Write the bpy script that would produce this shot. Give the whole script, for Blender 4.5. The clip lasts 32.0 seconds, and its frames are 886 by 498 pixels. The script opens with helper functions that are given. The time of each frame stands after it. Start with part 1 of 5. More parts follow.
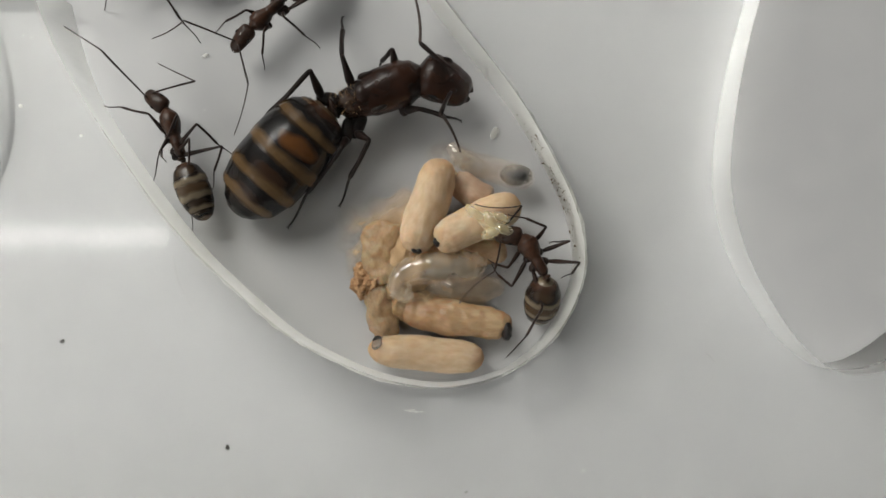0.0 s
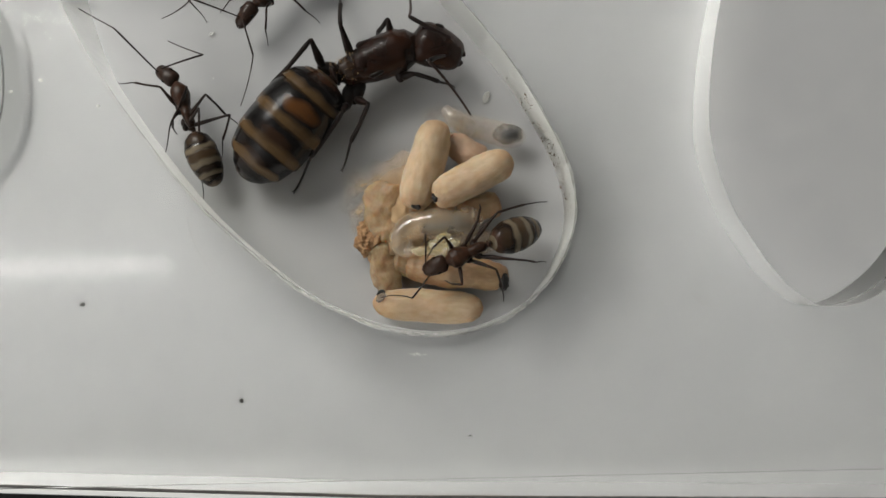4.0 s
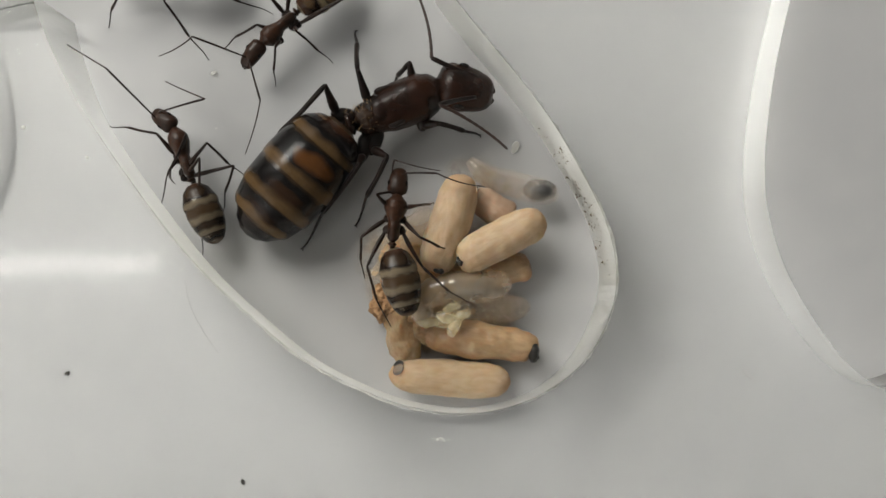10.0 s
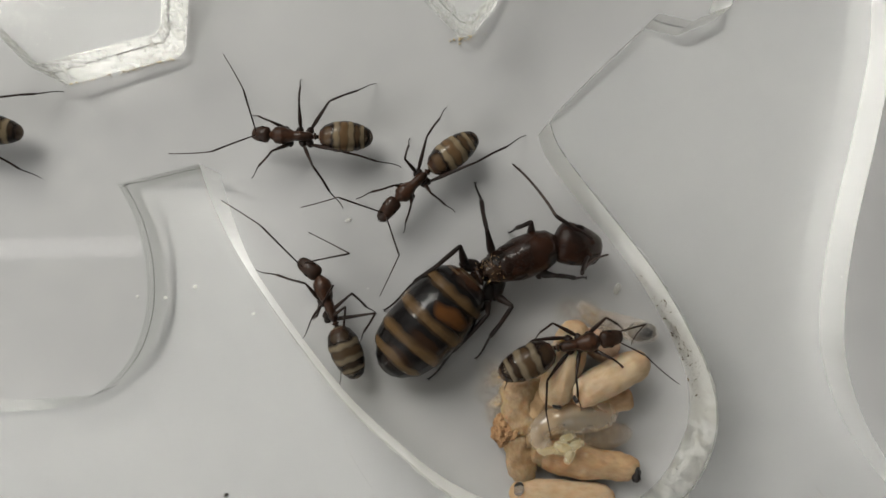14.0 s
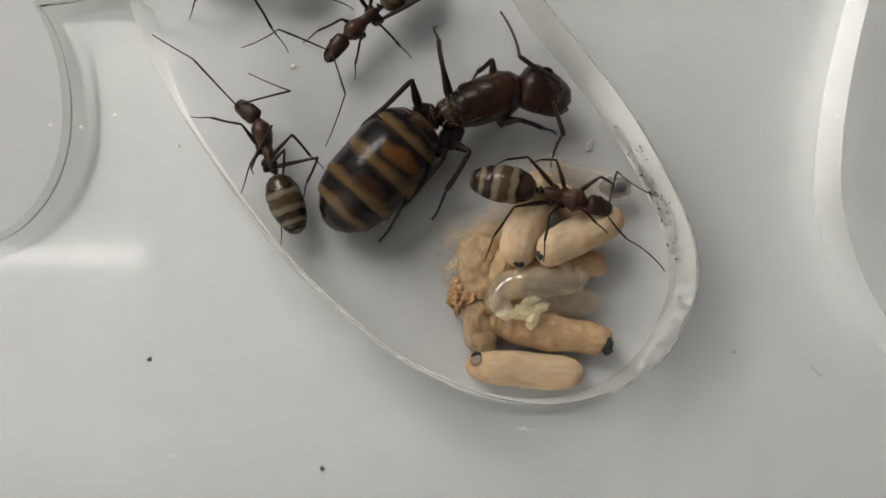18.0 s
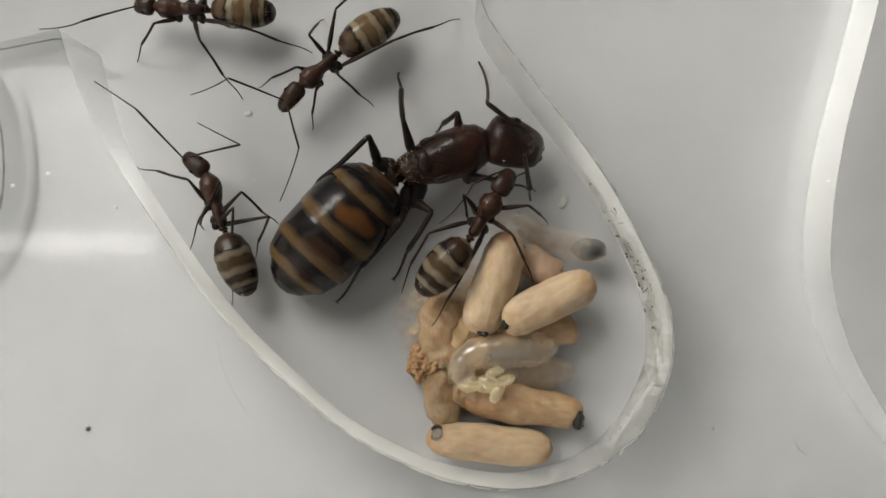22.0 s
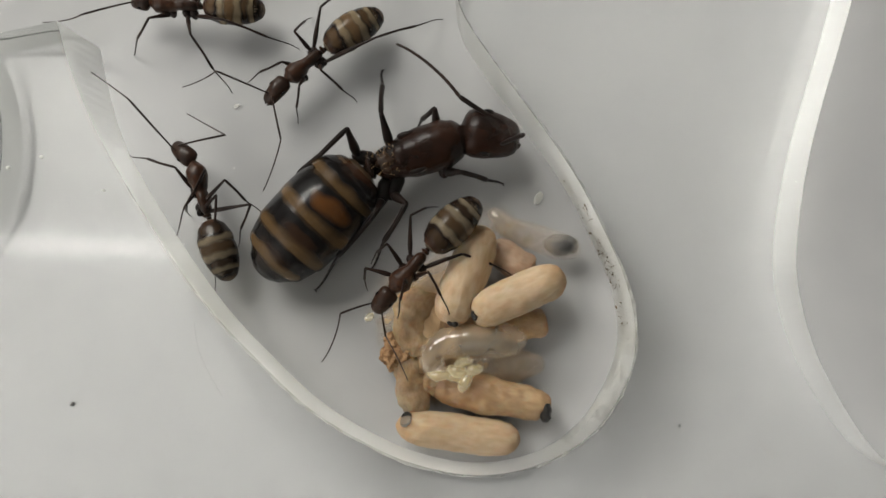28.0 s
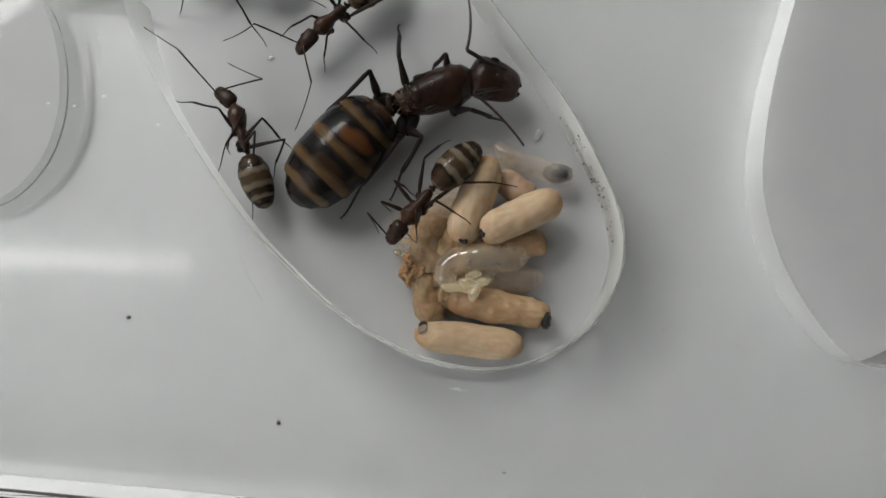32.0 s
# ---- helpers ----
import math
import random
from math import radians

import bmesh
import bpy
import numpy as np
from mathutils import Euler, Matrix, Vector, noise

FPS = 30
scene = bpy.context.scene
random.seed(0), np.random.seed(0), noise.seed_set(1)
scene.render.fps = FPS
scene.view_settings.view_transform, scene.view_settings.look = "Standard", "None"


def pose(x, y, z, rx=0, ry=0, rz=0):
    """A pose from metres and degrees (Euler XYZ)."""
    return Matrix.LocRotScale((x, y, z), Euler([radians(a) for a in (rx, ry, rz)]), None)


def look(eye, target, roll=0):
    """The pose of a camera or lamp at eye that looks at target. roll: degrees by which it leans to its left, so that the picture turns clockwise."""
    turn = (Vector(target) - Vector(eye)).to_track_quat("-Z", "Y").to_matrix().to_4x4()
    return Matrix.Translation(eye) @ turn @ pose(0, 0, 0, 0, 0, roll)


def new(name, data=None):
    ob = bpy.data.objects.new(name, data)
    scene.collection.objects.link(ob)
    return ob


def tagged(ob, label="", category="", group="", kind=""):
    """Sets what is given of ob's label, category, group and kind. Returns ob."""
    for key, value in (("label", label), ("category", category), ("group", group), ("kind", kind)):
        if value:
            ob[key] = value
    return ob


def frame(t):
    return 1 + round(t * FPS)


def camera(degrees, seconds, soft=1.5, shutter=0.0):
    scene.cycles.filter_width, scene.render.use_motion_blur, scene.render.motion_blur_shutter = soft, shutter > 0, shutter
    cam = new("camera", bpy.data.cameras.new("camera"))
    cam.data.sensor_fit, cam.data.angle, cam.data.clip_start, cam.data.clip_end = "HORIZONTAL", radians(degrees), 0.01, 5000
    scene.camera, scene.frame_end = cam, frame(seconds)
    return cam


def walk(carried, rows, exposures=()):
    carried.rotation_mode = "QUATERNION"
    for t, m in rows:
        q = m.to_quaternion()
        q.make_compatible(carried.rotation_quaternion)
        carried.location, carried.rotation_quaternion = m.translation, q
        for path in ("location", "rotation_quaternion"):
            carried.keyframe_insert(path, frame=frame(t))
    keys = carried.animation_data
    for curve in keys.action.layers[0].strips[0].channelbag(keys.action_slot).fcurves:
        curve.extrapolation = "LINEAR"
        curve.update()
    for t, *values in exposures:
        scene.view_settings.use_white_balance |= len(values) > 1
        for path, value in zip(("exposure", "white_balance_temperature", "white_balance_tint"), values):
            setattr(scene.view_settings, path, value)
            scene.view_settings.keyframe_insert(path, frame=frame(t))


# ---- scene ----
MM = 0.001  # the place is modelled in millimetres

# ---- camera: held by hand some four centimetres above the nest ----
cam = camera(61.2, 32.0, soft=1.5)
PATH = [
    (0, 4.51, 4.37, 44.07, 1.36, 1.19, 0.14),
    (0.5, 5.45, 3.47, 44.04, 1.73, 1.27, 0.08),
    (1, 4.77, 4.33, 44.34, 1.46, 1.20, 0.09),
    (1.5, 4.63, 3.87, 43.79, 1.84, 1.21, -0.09),
    (2, 5.17, 2.07, 44.24, 2.52, 1.07, -0.14),
    (2.5, 5.99, 2.09, 44.03, 2.42, 1.36, 0.12),
    (3, 5.43, 4.13, 43.84, 1.13, 1.44, 0.05),
    (3.5, 4.88, 1.52, 46.44, 1.98, 1.36, -1.36),
    (5.5, 4.03, -0.50, 42.71, 4.47, 1.36, -1.80),
    (6, 3.08, 1.42, 40.69, 4.30, 1.10, -1.04),
    (6.5, 2.71, 1.96, 39.95, 4.27, 0.84, -0.95),
    (7, 1.23, 2.95, 39.82, 3.61, 0.38, -0.93),
    (7.5, 3.00, 3.90, 39.67, 3.29, 0.97, -1.10),
    (8, 2.40, 4.48, 40.45, 3.03, 0.62, -0.61),
    (8.5, 2.21, 5.35, 39.96, 3.16, 0.46, -0.46),
    (9, 2.68, 5.49, 40.57, 2.77, 0.60, -0.50),
    (9.5, 2.16, 4.85, 41.85, 3.05, 0.50, -0.51),
    (10, 2.82, 4.33, 42.39, 2.97, 0.62, -0.99),
    (10.5, 1.67, 8.26, 43.14, 2.63, 0.50, -1.15),
    (11, -0.20, 11.22, 43.92, 1.77, -0.05, -0.70),
    (11.5, -2.29, 10.56, 45.19, 2.46, -0.21, -0.65),
    (12, -2.30, 9.88, 45.85, 2.11, -0.48, -0.82),
    (12.5, -2.29, 11.10, 46.70, 1.90, -0.40, -0.86),
    (13, -3.58, 12.38, 47.74, 2.19, -0.60, -0.71),
    (13.5, -5.24, 14.46, 47.76, 1.01, -1.25, -0.81),
    (15.5, -5.78, 9.18, 49.33, 2.69, -0.74, -0.87),
    (16, -2.98, 8.24, 47.94, 2.46, -0.57, -0.81),
    (16.5, -1.70, 9.41, 46.40, 2.46, -0.08, -0.46),
    (17, -3.20, 8.51, 44.54, 2.68, -0.74, 0.07),
    (17.5, -4.35, 7.06, 44.20, 2.38, -1.06, 0.06),
    (18, -2.30, 4.12, 43.18, 2.77, -0.51, -0.07),
    (18.5, -0.23, 4.66, 42.52, 3.09, 0.03, -0.07),
    (19, 0.66, 4.97, 41.69, 2.73, 0.20, -0.16),
    (19.5, 0.87, 5.63, 41.20, 2.54, 0.27, -0.29),
    (20, 1.22, 6.27, 41.04, 2.36, 0.36, -0.20),
    (20.5, 1.82, 6.37, 40.60, 2.45, 0.53, 0.03),
    (21, 0.56, 7.93, 40.58, 2.15, 0.19, 0.13),
    (21.5, 0.87, 8.31, 40.10, 1.93, 0.24, 0.16),
    (22, 0.20, 8.23, 40.61, 1.94, 0.09, 0.58),
    (22.5, -0.20, 8.30, 38.67, 1.20, -0.34, 0.58),
    (23, 4.05, 7.17, 39.19, 2.33, 1.42, 0.42),
    (23.5, 5.32, 7.42, 41.43, 2.46, 1.90, 1.33),
    (24, 5.69, 7.48, 42.41, 2.92, 2.30, 1.87),
    (24.5, 4.87, 8.04, 42.70, 2.98, 2.40, 2.02),
    (25, 2.90, 7.12, 43.00, 2.86, 1.85, 2.05),
    (25.5, 1.93, 6.83, 43.80, 2.91, 1.68, 2.38),
    (27.5, 2.10, 7.30, 41.61, 2.28, 1.93, 2.19),
    (28, 3.13, 7.05, 41.53, 3.11, 2.23, 2.27),
    (28.5, 2.83, 6.27, 41.21, 3.00, 2.26, 2.33),
    (29, 1.65, 4.75, 41.60, 3.14, 1.87, 2.46),
    (29.5, 1.84, 1.59, 43.51, 3.86, 1.93, 2.36),
    (30, 1.70, -0.99, 44.51, 4.82, 1.78, 2.08),
    (30.5, 1.18, -1.60, 45.87, 4.71, 1.79, 2.31),
    (31, 1.23, -1.54, 45.98, 4.52, 1.84, 1.97),
    (31.5, 1.77, 1.16, 46.72, 4.15, 2.19, 1.79),
    (32, 2.99, 1.56, 46.62, 4.20, 2.45, 1.85),
]
walk(cam, [(t, pose(x * MM, y * MM, z * MM, rx, ry, rz)) for t, x, y, z, rx, ry, rz in PATH],
     [(0, 0, 6450, 10), (2, -0.11, 6350, 10), (3.5, -0.14, 6450, 10), (5, -0.32, 6400, 10), (6, -0.53, 6400, 10), (7, -0.15, 6570, 10), (8, 0, 6570, 10), (9, 0.05, 6570, 10), (10, -0.01, 6550, 10),
      (11, 0.0, 6570, 10), (12, -0.10, 6590, 10), (13, -0.14, 6580, 10), (16, -0.14, 6520, 10), (17, -0.10, 6570, 10), (18, -0.10, 6570, 10), (19, -0.13, 6550, 10), (20, -0.12, 6600, 10), (22, -0.04, 6570, 10), (23, -0.02, 6570, 10), (24, -0.05, 6570, 10), (25, -0.10, 6570, 10),
      (28, -0.06, 6560, 10), (29, 0.01, 6600, 10), (30, -0.12, 6350, 10), (31, -0.41, 6200, 10), (32, -0.29, 6260, 10)])

# ---- light: an evenly bright room, a tube, and soft lamps added close by on the left ----
world = bpy.data.worlds.new("room_light")
scene.world = world
world.use_nodes = True
world.node_tree.nodes["Background"].inputs[0].default_value = (0.97, 1.0, 0.955, 1)
world.node_tree.nodes["Background"].inputs[1].default_value = 0.08
# Soft key lamp added at the upper left; no window is known there.
window = new("added_key_light", bpy.data.lights.new("added_key_light", "AREA"))
window.data.shape, window.data.size, window.data.size_y = "RECTANGLE", 0.17, 0.13
window.data.energy, window.data.color = 0.76, (1.0, 0.985, 0.92)
window.matrix_world = look((-0.135, 0.18, 0.175), (0, 0, 0))
# Fill lamp added to brighten the left wall and lower left; no source known.
side_lamp = new("added_side_light", bpy.data.lights.new("added_side_light", "AREA"))
side_lamp.data.shape, side_lamp.data.size, side_lamp.data.size_y = "RECTANGLE", 0.12, 0.10
side_lamp.data.energy, side_lamp.data.color = 0.24, (1.0, 0.99, 0.95)
side_lamp.matrix_world = look((-0.18, -0.10, 0.12), (0, 0, 0))
tube_light = new("tube_light", bpy.data.lights.new("tube_light", "AREA"))
tube_light.data.shape, tube_light.data.size, tube_light.data.size_y = "RECTANGLE", 1.16, 0.026
tube_light.data.energy, tube_light.data.color = 0.40, (1.0, 0.99, 0.95)
tube_light.matrix_world = pose(-0.98, 0.046, 1.0)
scene.view_settings.exposure = 0.0


# ---- materials ----
def material(name, color, rough=0.5, metal=0.0):
    m = bpy.data.materials.new(name)
    m.use_nodes = True
    b = m.node_tree.nodes["Principled BSDF"]
    b.inputs["Base Color"].default_value = (*color, 1)
    b.inputs["Roughness"].default_value = rough
    b.inputs["Metallic"].default_value = metal
    return m, m.node_tree, b


def mottled(name, low, high, size, rough=0.5, bump=0.0, bump_size=None, stretch=(1, 1, 1), fine=0.5, depth=0.02):
    """Two colours mixed by noise at two scales; size in millimetres."""
    m, nt, b = material(name, high, rough)
    tc = nt.nodes.new("ShaderNodeTexCoord")
    mp = nt.nodes.new("ShaderNodeMapping")
    mp.inputs["Scale"].default_value = stretch
    nt.links.new(tc.outputs["Object"], mp.inputs[0])
    n1, n2 = nt.nodes.new("ShaderNodeTexNoise"), nt.nodes.new("ShaderNodeTexNoise")
    n1.inputs["Scale"].default_value, n2.inputs["Scale"].default_value = 1000 / size, 6000 / size
    n1.inputs["Detail"].default_value = n2.inputs["Detail"].default_value = 4
    mix = nt.nodes.new("ShaderNodeMix")
    mix.inputs[0].default_value = fine
    ramp = nt.nodes.new("ShaderNodeValToRGB")
    ramp.color_ramp.elements[0].position, ramp.color_ramp.elements[1].position = 0.36, 0.64
    ramp.color_ramp.elements[0].color, ramp.color_ramp.elements[1].color = (*low, 1), (*high, 1)
    for n in (n1, n2):
        nt.links.new(mp.outputs[0], n.inputs["Vector"])
    nt.links.new(n1.outputs[0], mix.inputs[2])
    nt.links.new(n2.outputs[0], mix.inputs[3])
    nt.links.new(mix.outputs[0], ramp.inputs[0])
    nt.links.new(ramp.outputs[0], b.inputs["Base Color"])
    if bump:
        nb = nt.nodes.new("ShaderNodeTexNoise")
        nb.inputs["Scale"].default_value = 1000 / (bump_size or size / 6)
        nb.inputs["Detail"].default_value = 5
        nt.links.new(mp.outputs[0], nb.inputs["Vector"])
        bn = nt.nodes.new("ShaderNodeBump")
        bn.inputs["Strength"].default_value, bn.inputs["Distance"].default_value = bump, depth * MM
        nt.links.new(nb.outputs[0], bn.inputs["Height"])
        nt.links.new(bn.outputs[0], b.inputs["Normal"])
    return m, nt, b


def banded(name, stops, blotch, seed, spot=0.0, centre=0.48, squash=1.6, reach=0.33, rough=0.21, around=0.5):
    """A body plate: colours by stops along it, with uneven borders and a blotch of another colour on its back."""
    m, nt, b = material(name, blotch, rough)
    b.inputs["Specular IOR Level"].default_value = 0.32
    uv = nt.nodes.new("ShaderNodeUVMap")
    spread = nt.nodes.new("ShaderNodeMapping")
    spread.inputs["Scale"].default_value, spread.inputs["Location"].default_value = (1, 6, 1), (seed, seed * 2.7, 0)
    nt.links.new(uv.outputs[0], spread.inputs[0])
    wob = nt.nodes.new("ShaderNodeTexNoise")
    wob.inputs["Scale"].default_value, wob.inputs["Detail"].default_value = 1.5, 1.5
    nt.links.new(spread.outputs[0], wob.inputs["Vector"])
    shift = nt.nodes.new("ShaderNodeVectorMath")
    shift.operation = "MULTIPLY_ADD"
    shift.inputs[1].default_value = (0.36, 0.12, 0)
    nt.links.new(wob.outputs["Color"], shift.inputs[0])
    nt.links.new(uv.outputs[0], shift.inputs[2])
    back = nt.nodes.new("ShaderNodeVectorMath")
    back.operation = "SUBTRACT"
    back.inputs[1].default_value = (0.18, 0.06, 0)
    nt.links.new(shift.outputs[0], back.inputs[0])
    sep = nt.nodes.new("ShaderNodeSeparateXYZ")
    nt.links.new(back.outputs[0], sep.inputs[0])
    ramp = nt.nodes.new("ShaderNodeValToRGB")
    e = ramp.color_ramp.elements
    e[0].position, e[0].color = stops[0][0], (*stops[0][1], 1)
    e[1].position, e[1].color = stops[-1][0], (*stops[-1][1], 1)
    for p, color in stops[1:-1]:
        k = e.new(p)
        k.color = (*color, 1)
    nt.links.new(sep.outputs[0], ramp.inputs[0])
    flat = nt.nodes.new("ShaderNodeVectorMath")
    flat.operation = "MULTIPLY"
    flat.inputs[1].default_value = (1, squash, 0)
    nt.links.new(back.outputs[0], flat.inputs[0])
    dist = nt.nodes.new("ShaderNodeVectorMath")
    dist.operation = "DISTANCE"
    dist.inputs[1].default_value = (centre, around * squash, 0)
    nt.links.new(flat.outputs[0], dist.inputs[0])
    near = nt.nodes.new("ShaderNodeMapRange")
    near.inputs[1].default_value, near.inputs[2].default_value = reach, reach - 0.12
    near.inputs[3].default_value, near.inputs[4].default_value = 0.0, spot
    nt.links.new(dist.outputs["Value"], near.inputs[0])
    mix = nt.nodes.new("ShaderNodeMix")
    mix.data_type = "RGBA"
    nt.links.new(near.outputs[0], mix.inputs[0])
    nt.links.new(ramp.outputs[0], mix.inputs[6])
    mix.inputs[7].default_value = (*blotch, 1)
    grain = nt.nodes.new("ShaderNodeTexNoise")
    grain.inputs["Scale"].default_value, grain.inputs["Detail"].default_value = 14, 4
    nt.links.new(spread.outputs[0], grain.inputs["Vector"])
    tone = nt.nodes.new("ShaderNodeMapRange")
    tone.inputs[1].default_value, tone.inputs[2].default_value = 0.3, 0.7
    tone.inputs[3].default_value, tone.inputs[4].default_value = 0.82, 1.15
    nt.links.new(grain.outputs[0], tone.inputs[0])
    shade = nt.nodes.new("ShaderNodeVectorMath")
    shade.operation = "SCALE"
    nt.links.new(mix.outputs[2], shade.inputs[0])
    nt.links.new(tone.outputs[0], shade.inputs["Scale"])
    nt.links.new(shade.outputs[0], b.inputs["Base Color"])
    bn = nt.nodes.new("ShaderNodeBump")
    bn.inputs["Strength"].default_value, bn.inputs["Distance"].default_value = 0.35, 0.012 * MM
    nt.links.new(grain.outputs[0], bn.inputs["Height"])
    nt.links.new(bn.outputs[0], b.inputs["Normal"])
    return m


def clear(name, color, rough, ior=1.49):
    m, nt, b = material(name, color, rough)
    b.inputs["Transmission Weight"].default_value = 1.0
    b.inputs["IOR"].default_value = ior
    return m, nt, b


def waxy(entry, color, weight, radius):
    m, nt, b = entry
    b.inputs["Subsurface Weight"].default_value = weight
    b.inputs["Subsurface Radius"].default_value = color
    b.inputs["Subsurface Scale"].default_value = radius * MM
    return m


def see_through(m, share, gloss=0.10, polish=0.1):
    """Lets a share of the light pass straight through a material."""
    nt = m.node_tree
    out = next(n for n in nt.nodes if n.type == "OUTPUT_MATERIAL")
    mix, clear_way = nt.nodes.new("ShaderNodeMixShader"), nt.nodes.new("ShaderNodeBsdfTransparent")
    mix.inputs[0].default_value = share
    nt.links.new(nt.nodes["Principled BSDF"].outputs[0], mix.inputs[1])
    nt.links.new(clear_way.outputs[0], mix.inputs[2])
    wet, both = nt.nodes.new("ShaderNodeBsdfGlossy"), nt.nodes.new("ShaderNodeAddShader")
    wet.inputs["Color"].default_value, wet.inputs["Roughness"].default_value = (gloss, gloss, gloss, 1), polish
    nt.links.new(mix.outputs[0], both.inputs[0])
    nt.links.new(wet.outputs[0], both.inputs[1])
    nt.links.new(both.outputs[0], out.inputs[0])
    return m


M_BASE = mottled("white_plastic", (0.41, 0.41, 0.414), (0.45, 0.45, 0.45), 9, 0.55, 0.15, 0.4)[0]
M_ACRYLIC = clear("clear_acrylic", (0.87, 0.875, 0.87), 0.10)[0]
M_CUT = clear("cut_acrylic", (0.99, 0.99, 0.98), 0.5)[0]
M_TRIM = material("glossy_white_plastic", (0.86, 0.86, 0.85), 0.2)[0]
M_GAPSHADE = mottled("dark_grey_gap_shade", (0.035, 0.032, 0.030), (0.10, 0.09, 0.085), 1.2, 0.6)[0]
M_TABLE = mottled("dark_speckled_stone", (0.002, 0.002, 0.002), (0.014, 0.014, 0.0135), 2.5, 0.6)[0]
M_TABLE.node_tree.nodes["Principled BSDF"].inputs["Specular IOR Level"].default_value = 0.15
M_THORAX = mottled("dark_red_chitin", (0.0024, 0.0017, 0.0013), (0.026, 0.0090, 0.0043), 2.4, 0.27, 0.6, 0.09, fine=0.2, depth=0.016)[0]
M_QHEAD = mottled("red_brown_chitin", (0.0042, 0.0024, 0.0017), (0.028, 0.0099, 0.0048), 2.0, 0.27, 0.5, 0.09, fine=0.2, depth=0.016)[0]
M_LEG = mottled("black_brown_chitin", (0.004, 0.0025, 0.002), (0.014, 0.007, 0.005), 0.8, 0.3)[0]
M_WLEG = mottled("dark_brown_chitin", (0.007, 0.0035, 0.0025), (0.0225, 0.01, 0.006), 0.8, 0.35)[0]
M_WTHORAX = mottled("brown_chitin", (0.007, 0.0036, 0.0024), (0.052, 0.0200, 0.0088), 0.9, 0.34, 0.4, 0.06, depth=0.01)[0]
M_WHEAD = mottled("dull_brown_chitin", (0.008, 0.004, 0.0025), (0.037, 0.0155, 0.0078), 0.7, 0.32, 0.3, 0.06, depth=0.01)[0]
for m in (M_THORAX, M_QHEAD, M_WTHORAX, M_WHEAD):
    m.node_tree.nodes["Principled BSDF"].inputs["Specular IOR Level"].default_value = 0.24
M_PROPODEUM = mottled("rough_brown_chitin", (0.005, 0.003, 0.002), (0.055, 0.025, 0.010), 0.5, 0.3, 0.8, 0.1, depth=0.03)[0]
M_FLAGELLUM = mottled("red_brown_antenna", (0.012, 0.006, 0.004), (0.045, 0.021, 0.013), 0.9, 0.4)[0]
M_BRISTLE = material("golden_hair", (0.45, 0.30, 0.14), 0.35)[0]
for skin in (M_THORAX, M_QHEAD, M_LEG, M_WLEG, M_WTHORAX, M_WHEAD):
    skin.node_tree.nodes["Principled BSDF"].inputs["Specular IOR Level"].default_value = 0.3
M_EYE = material("eye_black", (0.006, 0.005, 0.005), 0.15)[0]


def stained_ends(entry, color, strength, reach=0.22):
    """Silk that darkens towards the two ends of the cocoon, unevenly."""
    m, nt, b = entry
    uv, sep, ramp = nt.nodes.new("ShaderNodeUVMap"), nt.nodes.new("ShaderNodeSeparateXYZ"), nt.nodes.new("ShaderNodeValToRGB")
    nt.links.new(uv.outputs[0], sep.inputs[0])
    e = ramp.color_ramp.elements
    e[0].position, e[0].color, e[1].position, e[1].color = 0.0, (strength,) * 3 + (1,), 1.0, (strength,) * 3 + (1,)
    for place, value in ((reach * 0.5, 0.25 if reach < 0.3 else 0.5), (reach, 0.0), (0.82, 0.0), (0.93, 0.3)):
        k = e.new(place)
        k.color = (value * strength / 0.6,) * 3 + (1,)
    nt.links.new(sep.outputs[0], ramp.inputs[0])
    spread, tc = nt.nodes.new("ShaderNodeTexNoise"), nt.nodes.new("ShaderNodeTexCoord")
    spread.inputs["Scale"].default_value, spread.inputs["Detail"].default_value = 1300, 3
    nt.links.new(tc.outputs["Object"], spread.inputs["Vector"])
    share = nt.nodes.new("ShaderNodeMapRange")
    share.inputs[1].default_value, share.inputs[2].default_value = 0.35, 0.6
    share.inputs[3].default_value, share.inputs[4].default_value = 0.35, 1.2
    nt.links.new(spread.outputs[0], share.inputs[0])
    both, mix = nt.nodes.new("ShaderNodeMath"), nt.nodes.new("ShaderNodeMix")
    both.operation, both.use_clamp, mix.data_type = "MULTIPLY", True, "RGBA"
    nt.links.new(ramp.outputs[0], both.inputs[0])
    nt.links.new(share.outputs[0], both.inputs[1])
    nt.links.new(both.outputs[0], mix.inputs[0])
    nt.links.new(b.inputs["Base Color"].links[0].from_socket, mix.inputs[6])
    mix.inputs[7].default_value = (*color, 1)
    nt.links.new(mix.outputs[2], b.inputs["Base Color"])
    return m, nt, b


